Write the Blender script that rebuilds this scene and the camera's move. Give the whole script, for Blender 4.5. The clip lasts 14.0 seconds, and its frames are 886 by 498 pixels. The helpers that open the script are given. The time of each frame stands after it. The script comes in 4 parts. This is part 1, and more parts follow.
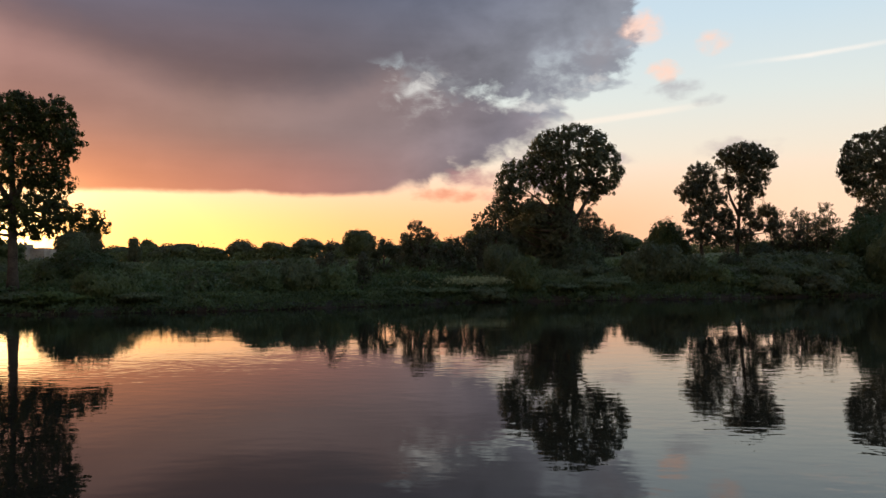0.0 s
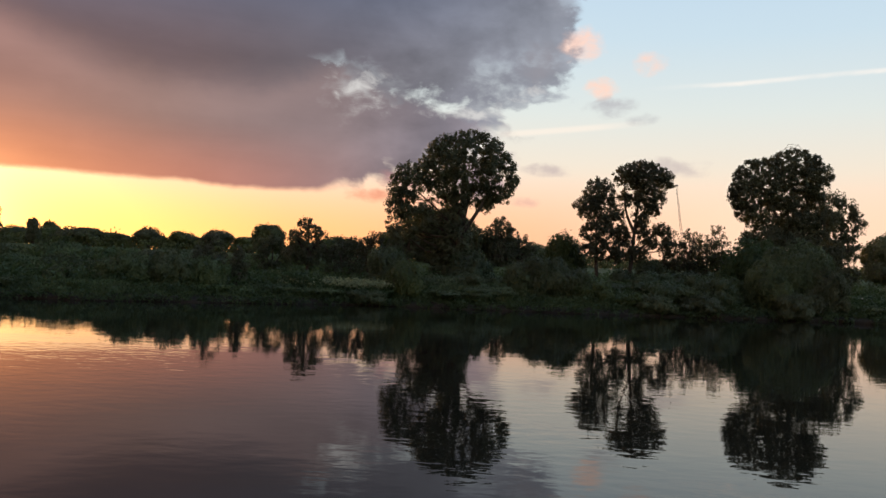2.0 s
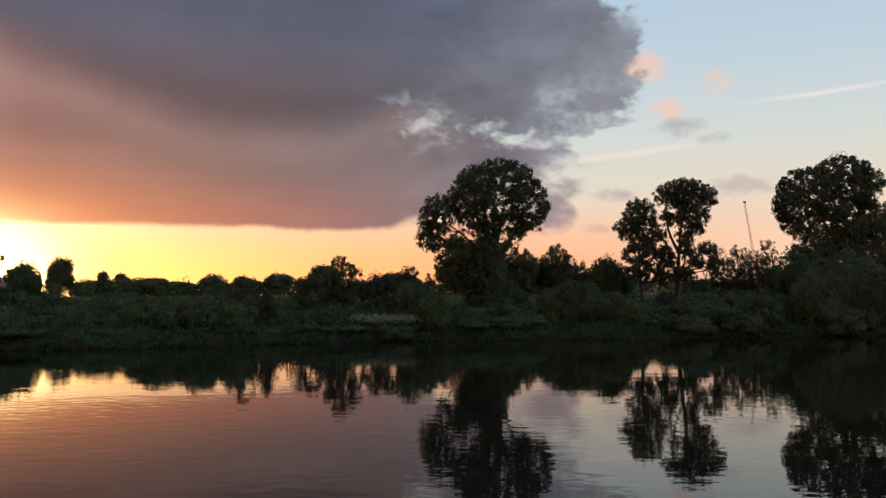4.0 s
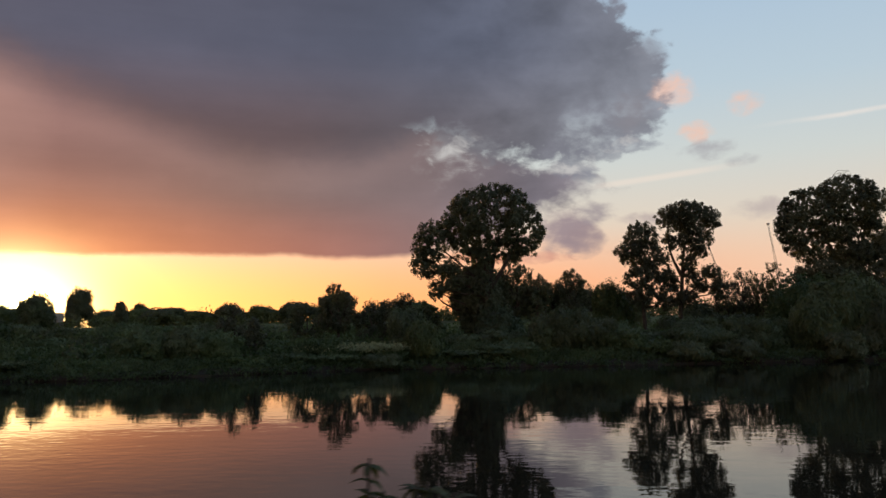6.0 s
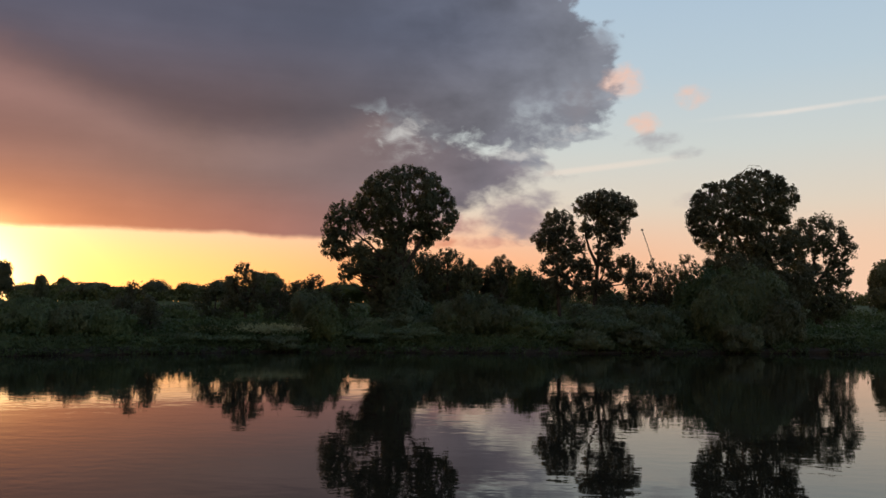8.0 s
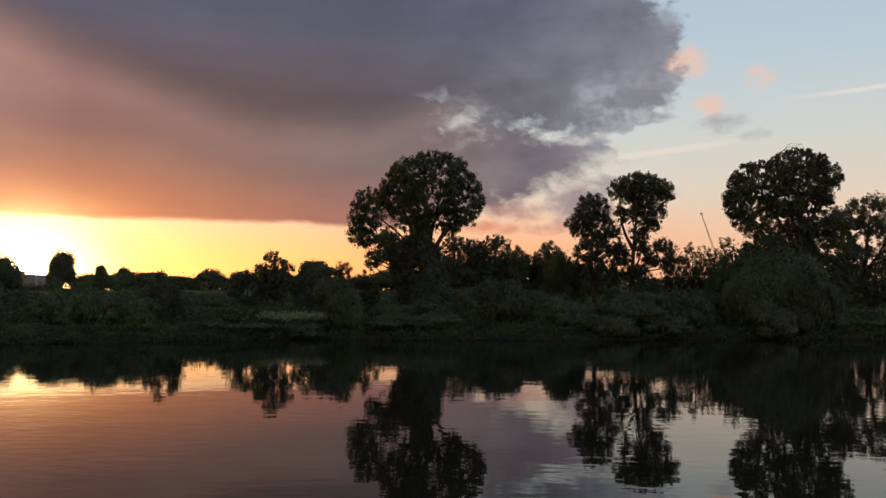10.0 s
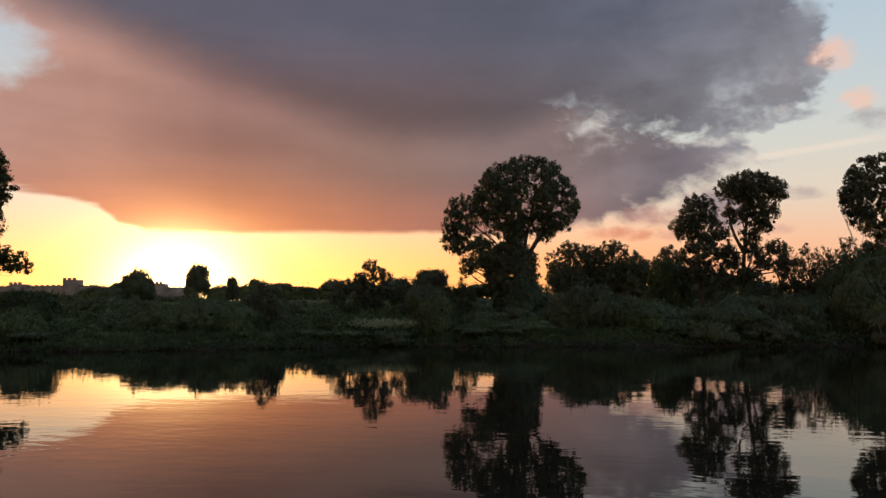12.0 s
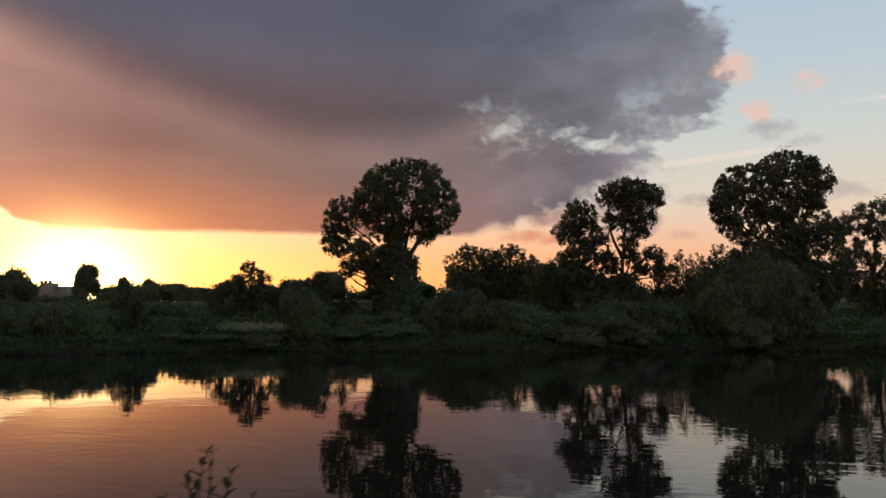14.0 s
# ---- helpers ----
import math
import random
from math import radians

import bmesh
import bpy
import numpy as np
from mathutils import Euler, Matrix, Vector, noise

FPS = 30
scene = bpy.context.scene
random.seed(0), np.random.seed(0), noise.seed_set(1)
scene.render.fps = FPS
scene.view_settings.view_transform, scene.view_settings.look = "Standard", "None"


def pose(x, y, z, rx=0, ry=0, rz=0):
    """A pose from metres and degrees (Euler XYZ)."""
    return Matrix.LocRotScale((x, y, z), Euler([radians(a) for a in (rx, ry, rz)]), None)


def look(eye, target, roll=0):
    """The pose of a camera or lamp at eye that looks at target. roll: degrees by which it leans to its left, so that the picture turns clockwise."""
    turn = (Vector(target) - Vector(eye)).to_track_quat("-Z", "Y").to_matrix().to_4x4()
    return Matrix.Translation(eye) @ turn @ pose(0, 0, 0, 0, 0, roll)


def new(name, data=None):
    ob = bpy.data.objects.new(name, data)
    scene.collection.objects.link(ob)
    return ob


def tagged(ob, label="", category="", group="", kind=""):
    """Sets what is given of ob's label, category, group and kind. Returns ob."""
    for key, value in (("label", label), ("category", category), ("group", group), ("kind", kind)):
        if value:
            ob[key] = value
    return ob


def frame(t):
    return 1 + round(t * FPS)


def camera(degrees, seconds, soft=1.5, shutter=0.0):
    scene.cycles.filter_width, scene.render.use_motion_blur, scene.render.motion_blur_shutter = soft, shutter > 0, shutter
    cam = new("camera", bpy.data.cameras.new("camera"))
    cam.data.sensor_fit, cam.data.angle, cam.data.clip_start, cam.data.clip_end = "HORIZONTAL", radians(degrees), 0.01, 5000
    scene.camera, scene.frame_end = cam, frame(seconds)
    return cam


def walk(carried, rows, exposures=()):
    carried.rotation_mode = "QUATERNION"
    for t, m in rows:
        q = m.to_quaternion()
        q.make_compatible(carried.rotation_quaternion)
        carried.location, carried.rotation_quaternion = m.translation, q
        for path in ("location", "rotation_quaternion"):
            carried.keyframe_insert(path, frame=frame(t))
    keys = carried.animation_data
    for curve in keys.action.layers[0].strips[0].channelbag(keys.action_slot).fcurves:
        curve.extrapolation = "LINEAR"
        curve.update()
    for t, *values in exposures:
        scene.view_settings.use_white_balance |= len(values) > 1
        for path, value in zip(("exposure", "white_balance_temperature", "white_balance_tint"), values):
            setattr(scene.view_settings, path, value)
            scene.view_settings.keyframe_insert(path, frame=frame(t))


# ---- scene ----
cam = camera(56.0, 14.0, shutter=0.2)
METRES, EYE, TILT, LEAN, TURN = 21.0, 2.2, 1.5, 1.0, 0.0
ROWS = [
    (0.0, 0.0, 0.0, 0.0, 0.0, 0.0, 0.0),
    (0.5, 0.042, 0.0196, 0.0013, 0.98, 0.01, -0.6),
    (1.0, 0.0813, 0.0309, 0.0023, -2.02, 0.13, -2.7),
    (1.5, 0.1232, 0.0462, 0.0019, -3.1, 0.22, -3.23),
    (2.0, 0.1611, 0.06, 0.005, -4.77, 0.33, -3.42),
    (2.5, 0.2049, 0.0731, 0.0038, -1.6, -0.33, -2.54),
    (5.0, 0.3791, 0.1032, 0.006, 0.4, 4.22, -0.15),
    (5.5, 0.4107, 0.1172, 0.008, -0.31, 4.3, -0.8),
    (6.0, 0.4427, 0.1244, 0.0073, 2.28, 4.26, 0.25),
    (6.5, 0.4733, 0.1352, 0.0084, 2.57, 4.27, 0.48),
    (7.0, 0.5073, 0.1458, 0.0086, 4.03, 4.24, -0.11),
    (7.5, 0.5418, 0.1558, 0.0065, 0.89, 4.48, -1.97),
    (8.0, 0.5734, 0.1703, 0.0111, -1.46, 3.13, -1.27),
    (10.5, 0.7381, 0.2151, 0.0098, 3.36, 2.17, -0.76),
    (11.0, 0.7703, 0.2215, 0.0084, 2.87, 2.39, -0.64),
    (11.5, 0.7986, 0.2265, 0.0072, 7.61, 2.64, 0.15),
    (12.0, 0.8325, 0.2431, 0.0058, 11.84, 2.69, -0.16),
    (12.5, 0.8587, 0.2498, 0.0072, 11.89, 2.73, -0.72),
    (13.0, 0.8871, 0.2613, 0.0086, 11.19, 2.75, -0.93),
    (13.5, 0.9163, 0.2722, 0.009, 8.5, 2.74, -1.19),
    (14.0, 0.9465, 0.2951, 0.0123, 5.87, 2.84, -0.57),
]
EXPOSURES = [(0.0, 0.43, 7250, 12), (2.7, 0.43, 7150, 12), (4.8, 0.10, 7200, 13), (6.5, 0.12, 7150, 13), (8.0, 0.10, 7250, 13), (10.3, 0.10, 7350, 14), (12.5, 0.14, 7600, 15), (14.0, 0.10, 7450, 14)]
walk(cam, [(t, pose(0, 0, EYE, TILT, LEAN, TURN) @ pose(METRES * x, METRES * y, METRES * z, 90 + pitch, roll, yaw)) for t, x, y, z, yaw, pitch, roll in ROWS], EXPOSURES)

# ---- light ----
SUN_AZ, SUN_EL = -29.6, 1.7


def way(az, el):
    a, e = radians(az), radians(el)
    return Vector((math.sin(a) * math.cos(e), math.cos(a) * math.cos(e), math.sin(e)))


def lin(r, g, b):
    return tuple((c / 255 / 12.92 if c < 10.3 else ((c / 255 + 0.055) / 1.055) ** 2.4) for c in (r, g, b)) + (1.0,)


class Num:
    """A number socket of a node tree that can be reckoned with."""

    def __init__(self, tree, socket):
        self.tree, self.socket = tree, socket

    def op(self, kind, other=None, third=None):
        n = self.tree.nodes.new("ShaderNodeMath")
        n.operation = kind
        for i, v in enumerate((self, other, third)):
            if isinstance(v, Num):
                self.tree.links.new(v.socket, n.inputs[i])
            elif v is not None:
                n.inputs[i].default_value = v
        return Num(self.tree, n.outputs[0])

    def __add__(self, o): return self.op("ADD", o)
    def __sub__(self, o): return self.op("SUBTRACT", o)
    def __mul__(self, o): return self.op("MULTIPLY", o)
    def __truediv__(self, o): return self.op("DIVIDE", o)
    def least(self, o): return self.op("MINIMUM", o)
    def most(self, o): return self.op("MAXIMUM", o)

    def step(self, a, b, lo=0.0, hi=1.0, smooth=True):
        n = self.tree.nodes.new("ShaderNodeMapRange")
        n.interpolation_type = "SMOOTHSTEP" if smooth else "LINEAR"
        n.clamp = True
        self.tree.links.new(self.socket, n.inputs[0])
        for i, v in enumerate((a, b, lo, hi)):
            n.inputs[i + 1].default_value = v
        return Num(self.tree, n.outputs[0])

    def line(self, points):
        """A broken line through (x, y) points."""
        out = None
        for (x0, y0), (x1, y1) in zip(points, points[1:]):
            piece = self.step(x0, x1, 0.0, y1 - y0, smooth=False)
            out = piece if out is None else out + piece
        return out + points[0][1]


def blend(tree, f, a, b, kind="MIX"):
    n = tree.nodes.new("ShaderNodeMix")
    n.data_type, n.blend_type, n.clamp_factor = "RGBA", kind, True
    for socket, v in ((n.inputs[0], f), (n.inputs[6], a), (n.inputs[7], b)):
        if isinstance(v, Num):
            tree.links.new(v.socket, socket)
        elif isinstance(v, bpy.types.NodeSocket):
            tree.links.new(v, socket)
        else:
            socket.default_value = v
    return n.outputs[2]


def ramp(tree, value, stops):
    n = tree.nodes.new("ShaderNodeValToRGB")
    els = n.color_ramp.elements
    while len(els) < len(stops):
        els.new(0.5)
    for e, (p, c) in zip(els, stops):
        e.position, e.color = p, c
    tree.links.new(value.socket, n.inputs[0])
    return n.outputs[0]


def noise3(tree, x, y, z, scale, detail=5.0, rough=0.55, warp=0.0):
    c = tree.nodes.new("ShaderNodeCombineXYZ")
    for i, v in enumerate((x, y, z)):
        if isinstance(v, Num):
            tree.links.new(v.socket, c.inputs[i])
        else:
            c.inputs[i].default_value = v
    n = tree.nodes.new("ShaderNodeTexNoise")
    n.inputs["Scale"].default_value, n.inputs["Detail"].default_value = scale, detail
    n.inputs["Roughness"].default_value, n.inputs["Distortion"].default_value = rough, warp
    tree.links.new(c.outputs[0], n.inputs["Vector"])
    return Num(tree, n.outputs[0])


def make_sky():
    world = bpy.data.worlds.new("evening_sky")
    scene.world = world
    world.use_nodes = True
    t = world.node_tree
    t.nodes.clear()
    coord = t.nodes.new("ShaderNodeTexCoord")
    sep = t.nodes.new("ShaderNodeSeparateXYZ")
    t.links.new(coord.outputs["Generated"], sep.inputs[0])
    x, y, z = (Num(t, s) for s in sep.outputs)
    az = x.op("ARCTAN2", y) * 57.2958
    el = z.op("ARCSINE") * 57.2958
    r = ((az - SUN_AZ) * (az - SUN_AZ) + (el - SUN_EL) * (el - SUN_EL) * 1.6).op("SQRT")

    # the clear sky: warm and yellow low at the sun, peach further off, pale blue above
    sky = t.nodes.new("ShaderNodeTexSky")
    sky.sky_type, sky.sun_disc = "NISHITA", False
    sky.sun_elevation, sky.sun_rotation = radians(SUN_EL), radians(SUN_AZ % 360)
    low = ramp(t, az.step(-60, 60, smooth=False), [(0.0, (1.0, 0.50, 0.20, 1)), (0.17, (1.5, 0.70, 0.22, 1)), (0.30, (1.7, 0.80, 0.21, 1)), (0.38, (1.45, 0.64, 0.21, 1)), (0.45, (1.12, 0.48, 0.20, 1)), (0.52, (0.94, 0.42, 0.22, 1)), (0.6, (0.80, 0.43, 0.28, 1)), (0.7, lin(232, 196, 174)), (1.0, lin(214, 190, 172))])
    high = ramp(t, el.step(0, 40, smooth=False), [(0.0, lin(230, 182, 156)), (0.1, lin(221, 196, 177)), (0.18, lin(209, 202, 192)), (0.28, lin(191, 203, 207)), (0.4, lin(172, 196, 214)), (0.55, lin(158, 187, 214)), (1.0, lin(120, 152, 194))])
    clear = blend(t, el.step(1.8, 8.0), low, high)
    clear = blend(t, 0.012, clear, sky.outputs[0], "ADD")
    clear = blend(t, (r / 7.0).op("POWER", 1.5).op("MULTIPLY", -1.0).op("EXPONENT") * 0.9, clear, (1.0, 0.64, 0.32, 1), "ADD")

    # two decks of cloud with ragged edges
    fine = noise3(t, az * 0.30, el * 0.50, 0.0, 1.0, 8.0, 0.60, 0.35) - 0.5
    curl = noise3(t, az * 0.8 + fine * 1.2, el * 1.2, 2.0, 1.0, 4.0, 0.50, 0.2) - 0.5
    lump = noise3(t, az * 0.20, el * 0.30, 12.0, 1.0, 5.0, 0.52, 0.25) - 0.5
    broad = noise3(t, az * 0.035, el * 0.09, 4.0, 1.0, 4.0, 0.5, 0.4) - 0.5
    streak = noise3(t, az * 0.05 + el * 0.09, el * 0.42, 9.0, 1.0, 5.0, 0.55, 0.2) - 0.5
    right = az.step(-6.0, 3.0)
    base_u = az.line([(-48, 22.0), (-40, 19.4), (-30, 16.4), (-25, 14.9), (-22.4, 14.0), (-18.4, 12.7), (-14.5, 12.0), (-8, 12.0), (-5, 12.8), (-2.6, 13.6), (-0.6, 12.2), (0.5, 11.7), (4.3, 11.3), (8.2, 11.5), (10.2, 12.0), (13.6, 13.0)])
    edge_u = el.line([(10, 10.0), (12, 12.0), (13.3, 12.9), (15, 13.1), (17.6, 13.6), (19.5, 12.4), (20.5, 11.0), (22, 9.0), (30, 4.0), (60, -6.0)])
    upper = (el - base_u).least((edge_u - az) * 0.8) + lump * (right * 3.4 + 0.8) + fine * (right * 2.6 + 1.6) + curl * (right * 2.0 + 0.5)
    upper = (upper / az.line([(-30, 2.4), (-8, 1.5), (0, 0.8), (8, 0.5)])).step(-0.9, 1.2)
    base_l = az.line([(-60, 8.8), (-40, 8.0), (-37, 7.6), (-34.4, 6.9), (-33.2, 5.9), (-31.5, 5.35), (-25, 5.25), (-20, 5.4), (-13, 5.4), (-9.5, 5.1), (-4, 5.15), (-1.2, 5.7), (2.8, 7.1), (6.5, 8.3), (9, 9.0)]) + streak * az.step(-30.0, -36.0, 0.5, 2.2) + curl * 0.25 + (fine * 2.4 + curl * 1.6 + lump * 3.0) * az.step(-5.0, 2.0)
    edge_l = el.line([(4.5, 7.0), (6, 8.6), (8, 8.4), (9.5, 9.4), (10.4, 8.4), (11.2, 5.5), (12.2, 2.5), (13.4, -1.0), (14.5, -5.0)])
    lower = ((el - base_l).least((edge_l - az) * 0.5 + fine * 4.0 + curl * 2.4 + lump * 3.0) / az.line([(-5, 1.0), (1, 2.6), (6, 3.6)])).step(-0.08, 0.42)
    gap_l = ((az + 42.0) * (az + 42.0) * 0.05 + (el - 16.2) * (el - 16.2) * 0.20 + fine * 2.4 + lump * 1.8).step(0.1, 1.7)
    hole = ((az + 1.0) * (az + 1.0) * 0.16 + (el - 12.2) * (el - 12.2) * 0.40 - lump * 5.0 - fine * 6.5 - curl * 4.0).step(-1.9, 1.8)
    gap_l = gap_l * 0.92 + 0.08
    ragged = ((az - 9.8) * (az - 9.8) * -0.05 - (el - 12.8) * (el - 12.8) * 0.28).op("EXPONENT") * (lump * 2.6 + fine * 2.0 + curl * 1.4).step(-0.05, 0.9)
    lower = lower * (hole * 0.35 + 0.65) * gap_l
    upper = upper * (ragged * -0.6 + 1.0) * gap_l * (hole * 0.35 + 0.65)
    behind = (broad * 3.0 + fine * 1.4).step(-0.2, 0.7) * az.op("ABSOLUTE").step(50, 80) * 0.8

    # the lower deck: mauve grey, warm where the sun is under it
    tone_l = ramp(t, az.step(-45, 15, smooth=False), [(0.0, lin(172, 140, 136)), (0.18, lin(162, 128, 122)), (0.3, lin(130, 102, 100)), (0.5, lin(116, 98, 97)), (0.70, lin(114, 103, 108)), (0.82, lin(108, 106, 118)), (1.0, lin(134, 130, 140))])
    tone_l = blend(t, el.step(10.0, 5.2) * az.step(4.0, -14.0) * 0.45, tone_l, lin(184, 114, 98))
    tone_u = ramp(t, az.step(-45, 15, smooth=False), [(0.0, lin(138, 118, 120)), (0.3, lin(104, 86, 90)), (0.55, lin(92, 81, 87)), (0.70, lin(92, 90, 100)), (0.86, lin(108, 113, 126)), (1.0, lin(128, 136, 150))])
    tone_u = blend(t, el.step(13, 20) * az.step(12.0, 0.0, 0.35, 0.75), tone_u, lin(76, 87, 109))
    v = el - base_u + fine * 1.0
    seam = ((v + 1.3) * (v + 1.3) * -0.8).op("EXPONENT") * 0.14 - ((v - 1.3) * (v - 1.3) * -0.5).op("EXPONENT") * 0.14
    billow = (lump * 0.95 + fine * 0.30 + curl * 0.12) * right
    shade = (streak * 0.30 + broad * 0.5 + fine * 0.10 + lump * 0.22 + billow + seam * az.step(1.0, -8.0) + 1.12)
    sheet = blend(t, lower, clear, tone_l)
    sheet = blend(t, upper, sheet, tone_u)
    sheet = blend(t, behind, sheet, lin(120, 116, 126))
    cover = lower.most(upper)
    warm = ((az - SUN_AZ) * (az - SUN_AZ) * -0.0065 - (el - 3.5) * (el - 3.5) * 0.042).op("EXPONENT") * cover
    sheet = blend(t, warm * 0.68, sheet, (1.12, 0.42, 0.14, 1))
    mul = t.nodes.new("ShaderNodeVectorMath")
    mul.operation = "SCALE"
    t.links.new(sheet, mul.inputs[0])
    t.links.new((cover * (shade - 1.0) + 1.0).socket, mul.inputs["Scale"])
    sheet = mul.outputs[0]

    # torn openings between the decks, with the pale sky behind
    torn = noise3(t, az * 0.50, el * 0.85, 21.0, 1.0, 6.0, 0.58, 0.5)
    near_gap = ((az + 1.3) * (az + 1.3) * -0.09 - (el - 12.2) * (el - 12.2) * 0.30).op("EXPONENT") + ((az - 9.6) * (az - 9.6) * -0.12 - (el - 12.6) * (el - 12.6) * 0.35).op("EXPONENT") * 0.9 + ((az - 5.6) * (az - 5.6) * -0.06 - (el - 10.9) * (el - 10.9) * 1.6).op("EXPONENT") * 0.9
    sheet = blend(t, (torn + near_gap * 0.34).step(0.74, 1.01) * near_gap.least(1.0) * 0.84, sheet, lin(190, 194, 198))

    # small clouds in the clear part, some still lit pink
    def puff(a0, e0, wa, we, colour, strength, torn=1.0):
        nonlocal sheet
        d = (az - a0) * (az - a0) * (1 / wa ** 2) + (el - e0) * (el - e0) * (1 / we ** 2)
        f = (d * 0.8 + (fine * 1.6 + curl * 2.4) * torn).step(1.15, 0.7 - 1.2 * torn) * strength
        sheet = blend(t, f, sheet, colour)

    pink, grey = lin(230, 190, 174), lin(158, 162, 172)
    puff(12.3, 18.2, 1.3, 1.2, lin(132, 140, 156), 0.8)
    puff(11.0, 14.6, 1.5, 1.5, lin(128, 130, 142), 0.8)
    puff(13.8, 15.6, 1.5, 1.1, pink, 0.85)
    puff(18.4, 14.4, 1.2, 0.75, pink, 0.75)
    puff(15.2, 12.8, 1.1, 0.7, pink, 0.85)
    puff(16.0, 11.6, 1.8, 0.7, grey, 0.95)
    puff(17.9, 10.8, 1.1, 0.45, grey, 0.8)
    puff(11.6, 7.4, 1.6, 0.5, lin(170, 160, 164), 0.8)
    puff(19.8, 7.6, 2.4, 0.7, lin(172, 164, 168), 0.7)
    puff(10.2, 5.2, 1.3, 0.4, lin(196, 156, 150), 0.7)
    puff(6.2, 6.7, 2.0, 1.5, lin(142, 130, 142), 0.9, 0.6)
    puff(7.4, 6.0, 1.5, 1.0, lin(148, 134, 142), 0.85, 0.6)
    puff(2.4, 6.3, 2.2, 0.8, lin(168, 128, 130), 0.8)
    puff(0.6, 5.2, 2.6, 0.5, lin(206, 132, 108), 0.8)
    puff(4.6, 5.0, 2.0, 0.45, lin(196, 142, 132), 0.8)
    puff(8.4, 8.0, 1.4, 0.7, lin(140, 134, 146), 0.85)
    # vapour trails
    trail = (el - (az - 21.8) * 0.038 - 12.95 + fine * 0.25).op("ABSOLUTE")
    sheet = blend(t, trail.step(0.24, 0.02) * az.step(17.5, 26.0) * (fine * 0.8 + 0.34), sheet, lin(240, 230, 224))
    trail = (el - (az - 9.0) * 0.09 - 9.75).op("ABSOLUTE")
    sheet = blend(t, trail.step(0.32, 0.05) * az.step(7.5, 10.0) * az.step(19.0, 14.0) * 0.36, sheet, lin(236, 222, 212))
    # the sun just over the far trees
    core = ((r / 1.1).op("POWER", 2.0) * -1.0).op("EXPONENT") * 9.0 + ((r / 3.6).op("POWER", 2.0) * -1.0).op("EXPONENT") * 4.5
    glow = t.nodes.new("ShaderNodeVectorMath")
    glow.operation = "SCALE"
    glow.inputs[0].default_value = (1.0, 0.74, 0.34)
    t.links.new(core.socket, glow.inputs["Scale"])
    sheet = blend(t, 1.0, sheet, glow.outputs[0], "ADD")
    bg = t.nodes.new("ShaderNodeBackground")
    out = t.nodes.new("ShaderNodeOutputWorld")
    t.links.new(sheet, bg.inputs[0])
    bg.inputs[1].default_value = 1.0
    t.links.new(bg.outputs[0], out.inputs[0])


make_sky()
sun = new("sun", bpy.data.lights.new("sun", "SUN"))
sun.data.energy, sun.data.angle, sun.data.color = 2.0, radians(0.6), (1.0, 0.55, 0.22)
sun.matrix_world = look(way(SUN_AZ, SUN_EL) * 400, (0, 0, 0))

# ---- materials ----


def material(name):
    m = bpy.data.materials.new(name)
    m.use_nodes = True
    t = m.node_tree
    p = t.nodes["Principled BSDF"]
    return m, t, p


def noisy(name, dark, light, scale, rough=0.85, bump=0.0, distance=0.02, fine=None, metal=0.0):
    """A surface whose colour wanders at two sizes."""
    m, t, p = material(name)
    c = t.nodes.new("ShaderNodeTexCoord")
    outs = []
    for s, d in ((scale, 6.0), (fine or scale * 9, 4.0)):
        n = t.nodes.new("ShaderNodeTexNoise")
        n.inputs["Scale"].default_value, n.inputs["Detail"].default_value = s, d
        t.links.new(c.outputs["Object"], n.inputs["Vector"])
        outs.append(Num(t, n.outputs[0]))
    f = (outs[0] * 0.65 + outs[1] * 0.35).step(0.32, 0.68)
    t.links.new(blend(t, f, (*dark, 1), (*light, 1)), p.inputs["Base Color"])
    p.inputs["Roughness"].default_value, p.inputs["Metallic"].default_value = rough, metal
    p.inputs["Specular IOR Level"].default_value = 0.5 if rough < 0.7 else 0.12
    if bump:
        b = t.nodes.new("ShaderNodeBump")
        b.inputs["Strength"].default_value, b.inputs["Distance"].default_value = bump, distance
        t.links.new(outs[1].socket, b.inputs["Height"])
        t.links.new(b.outputs[0], p.inputs["Normal"])
    return m


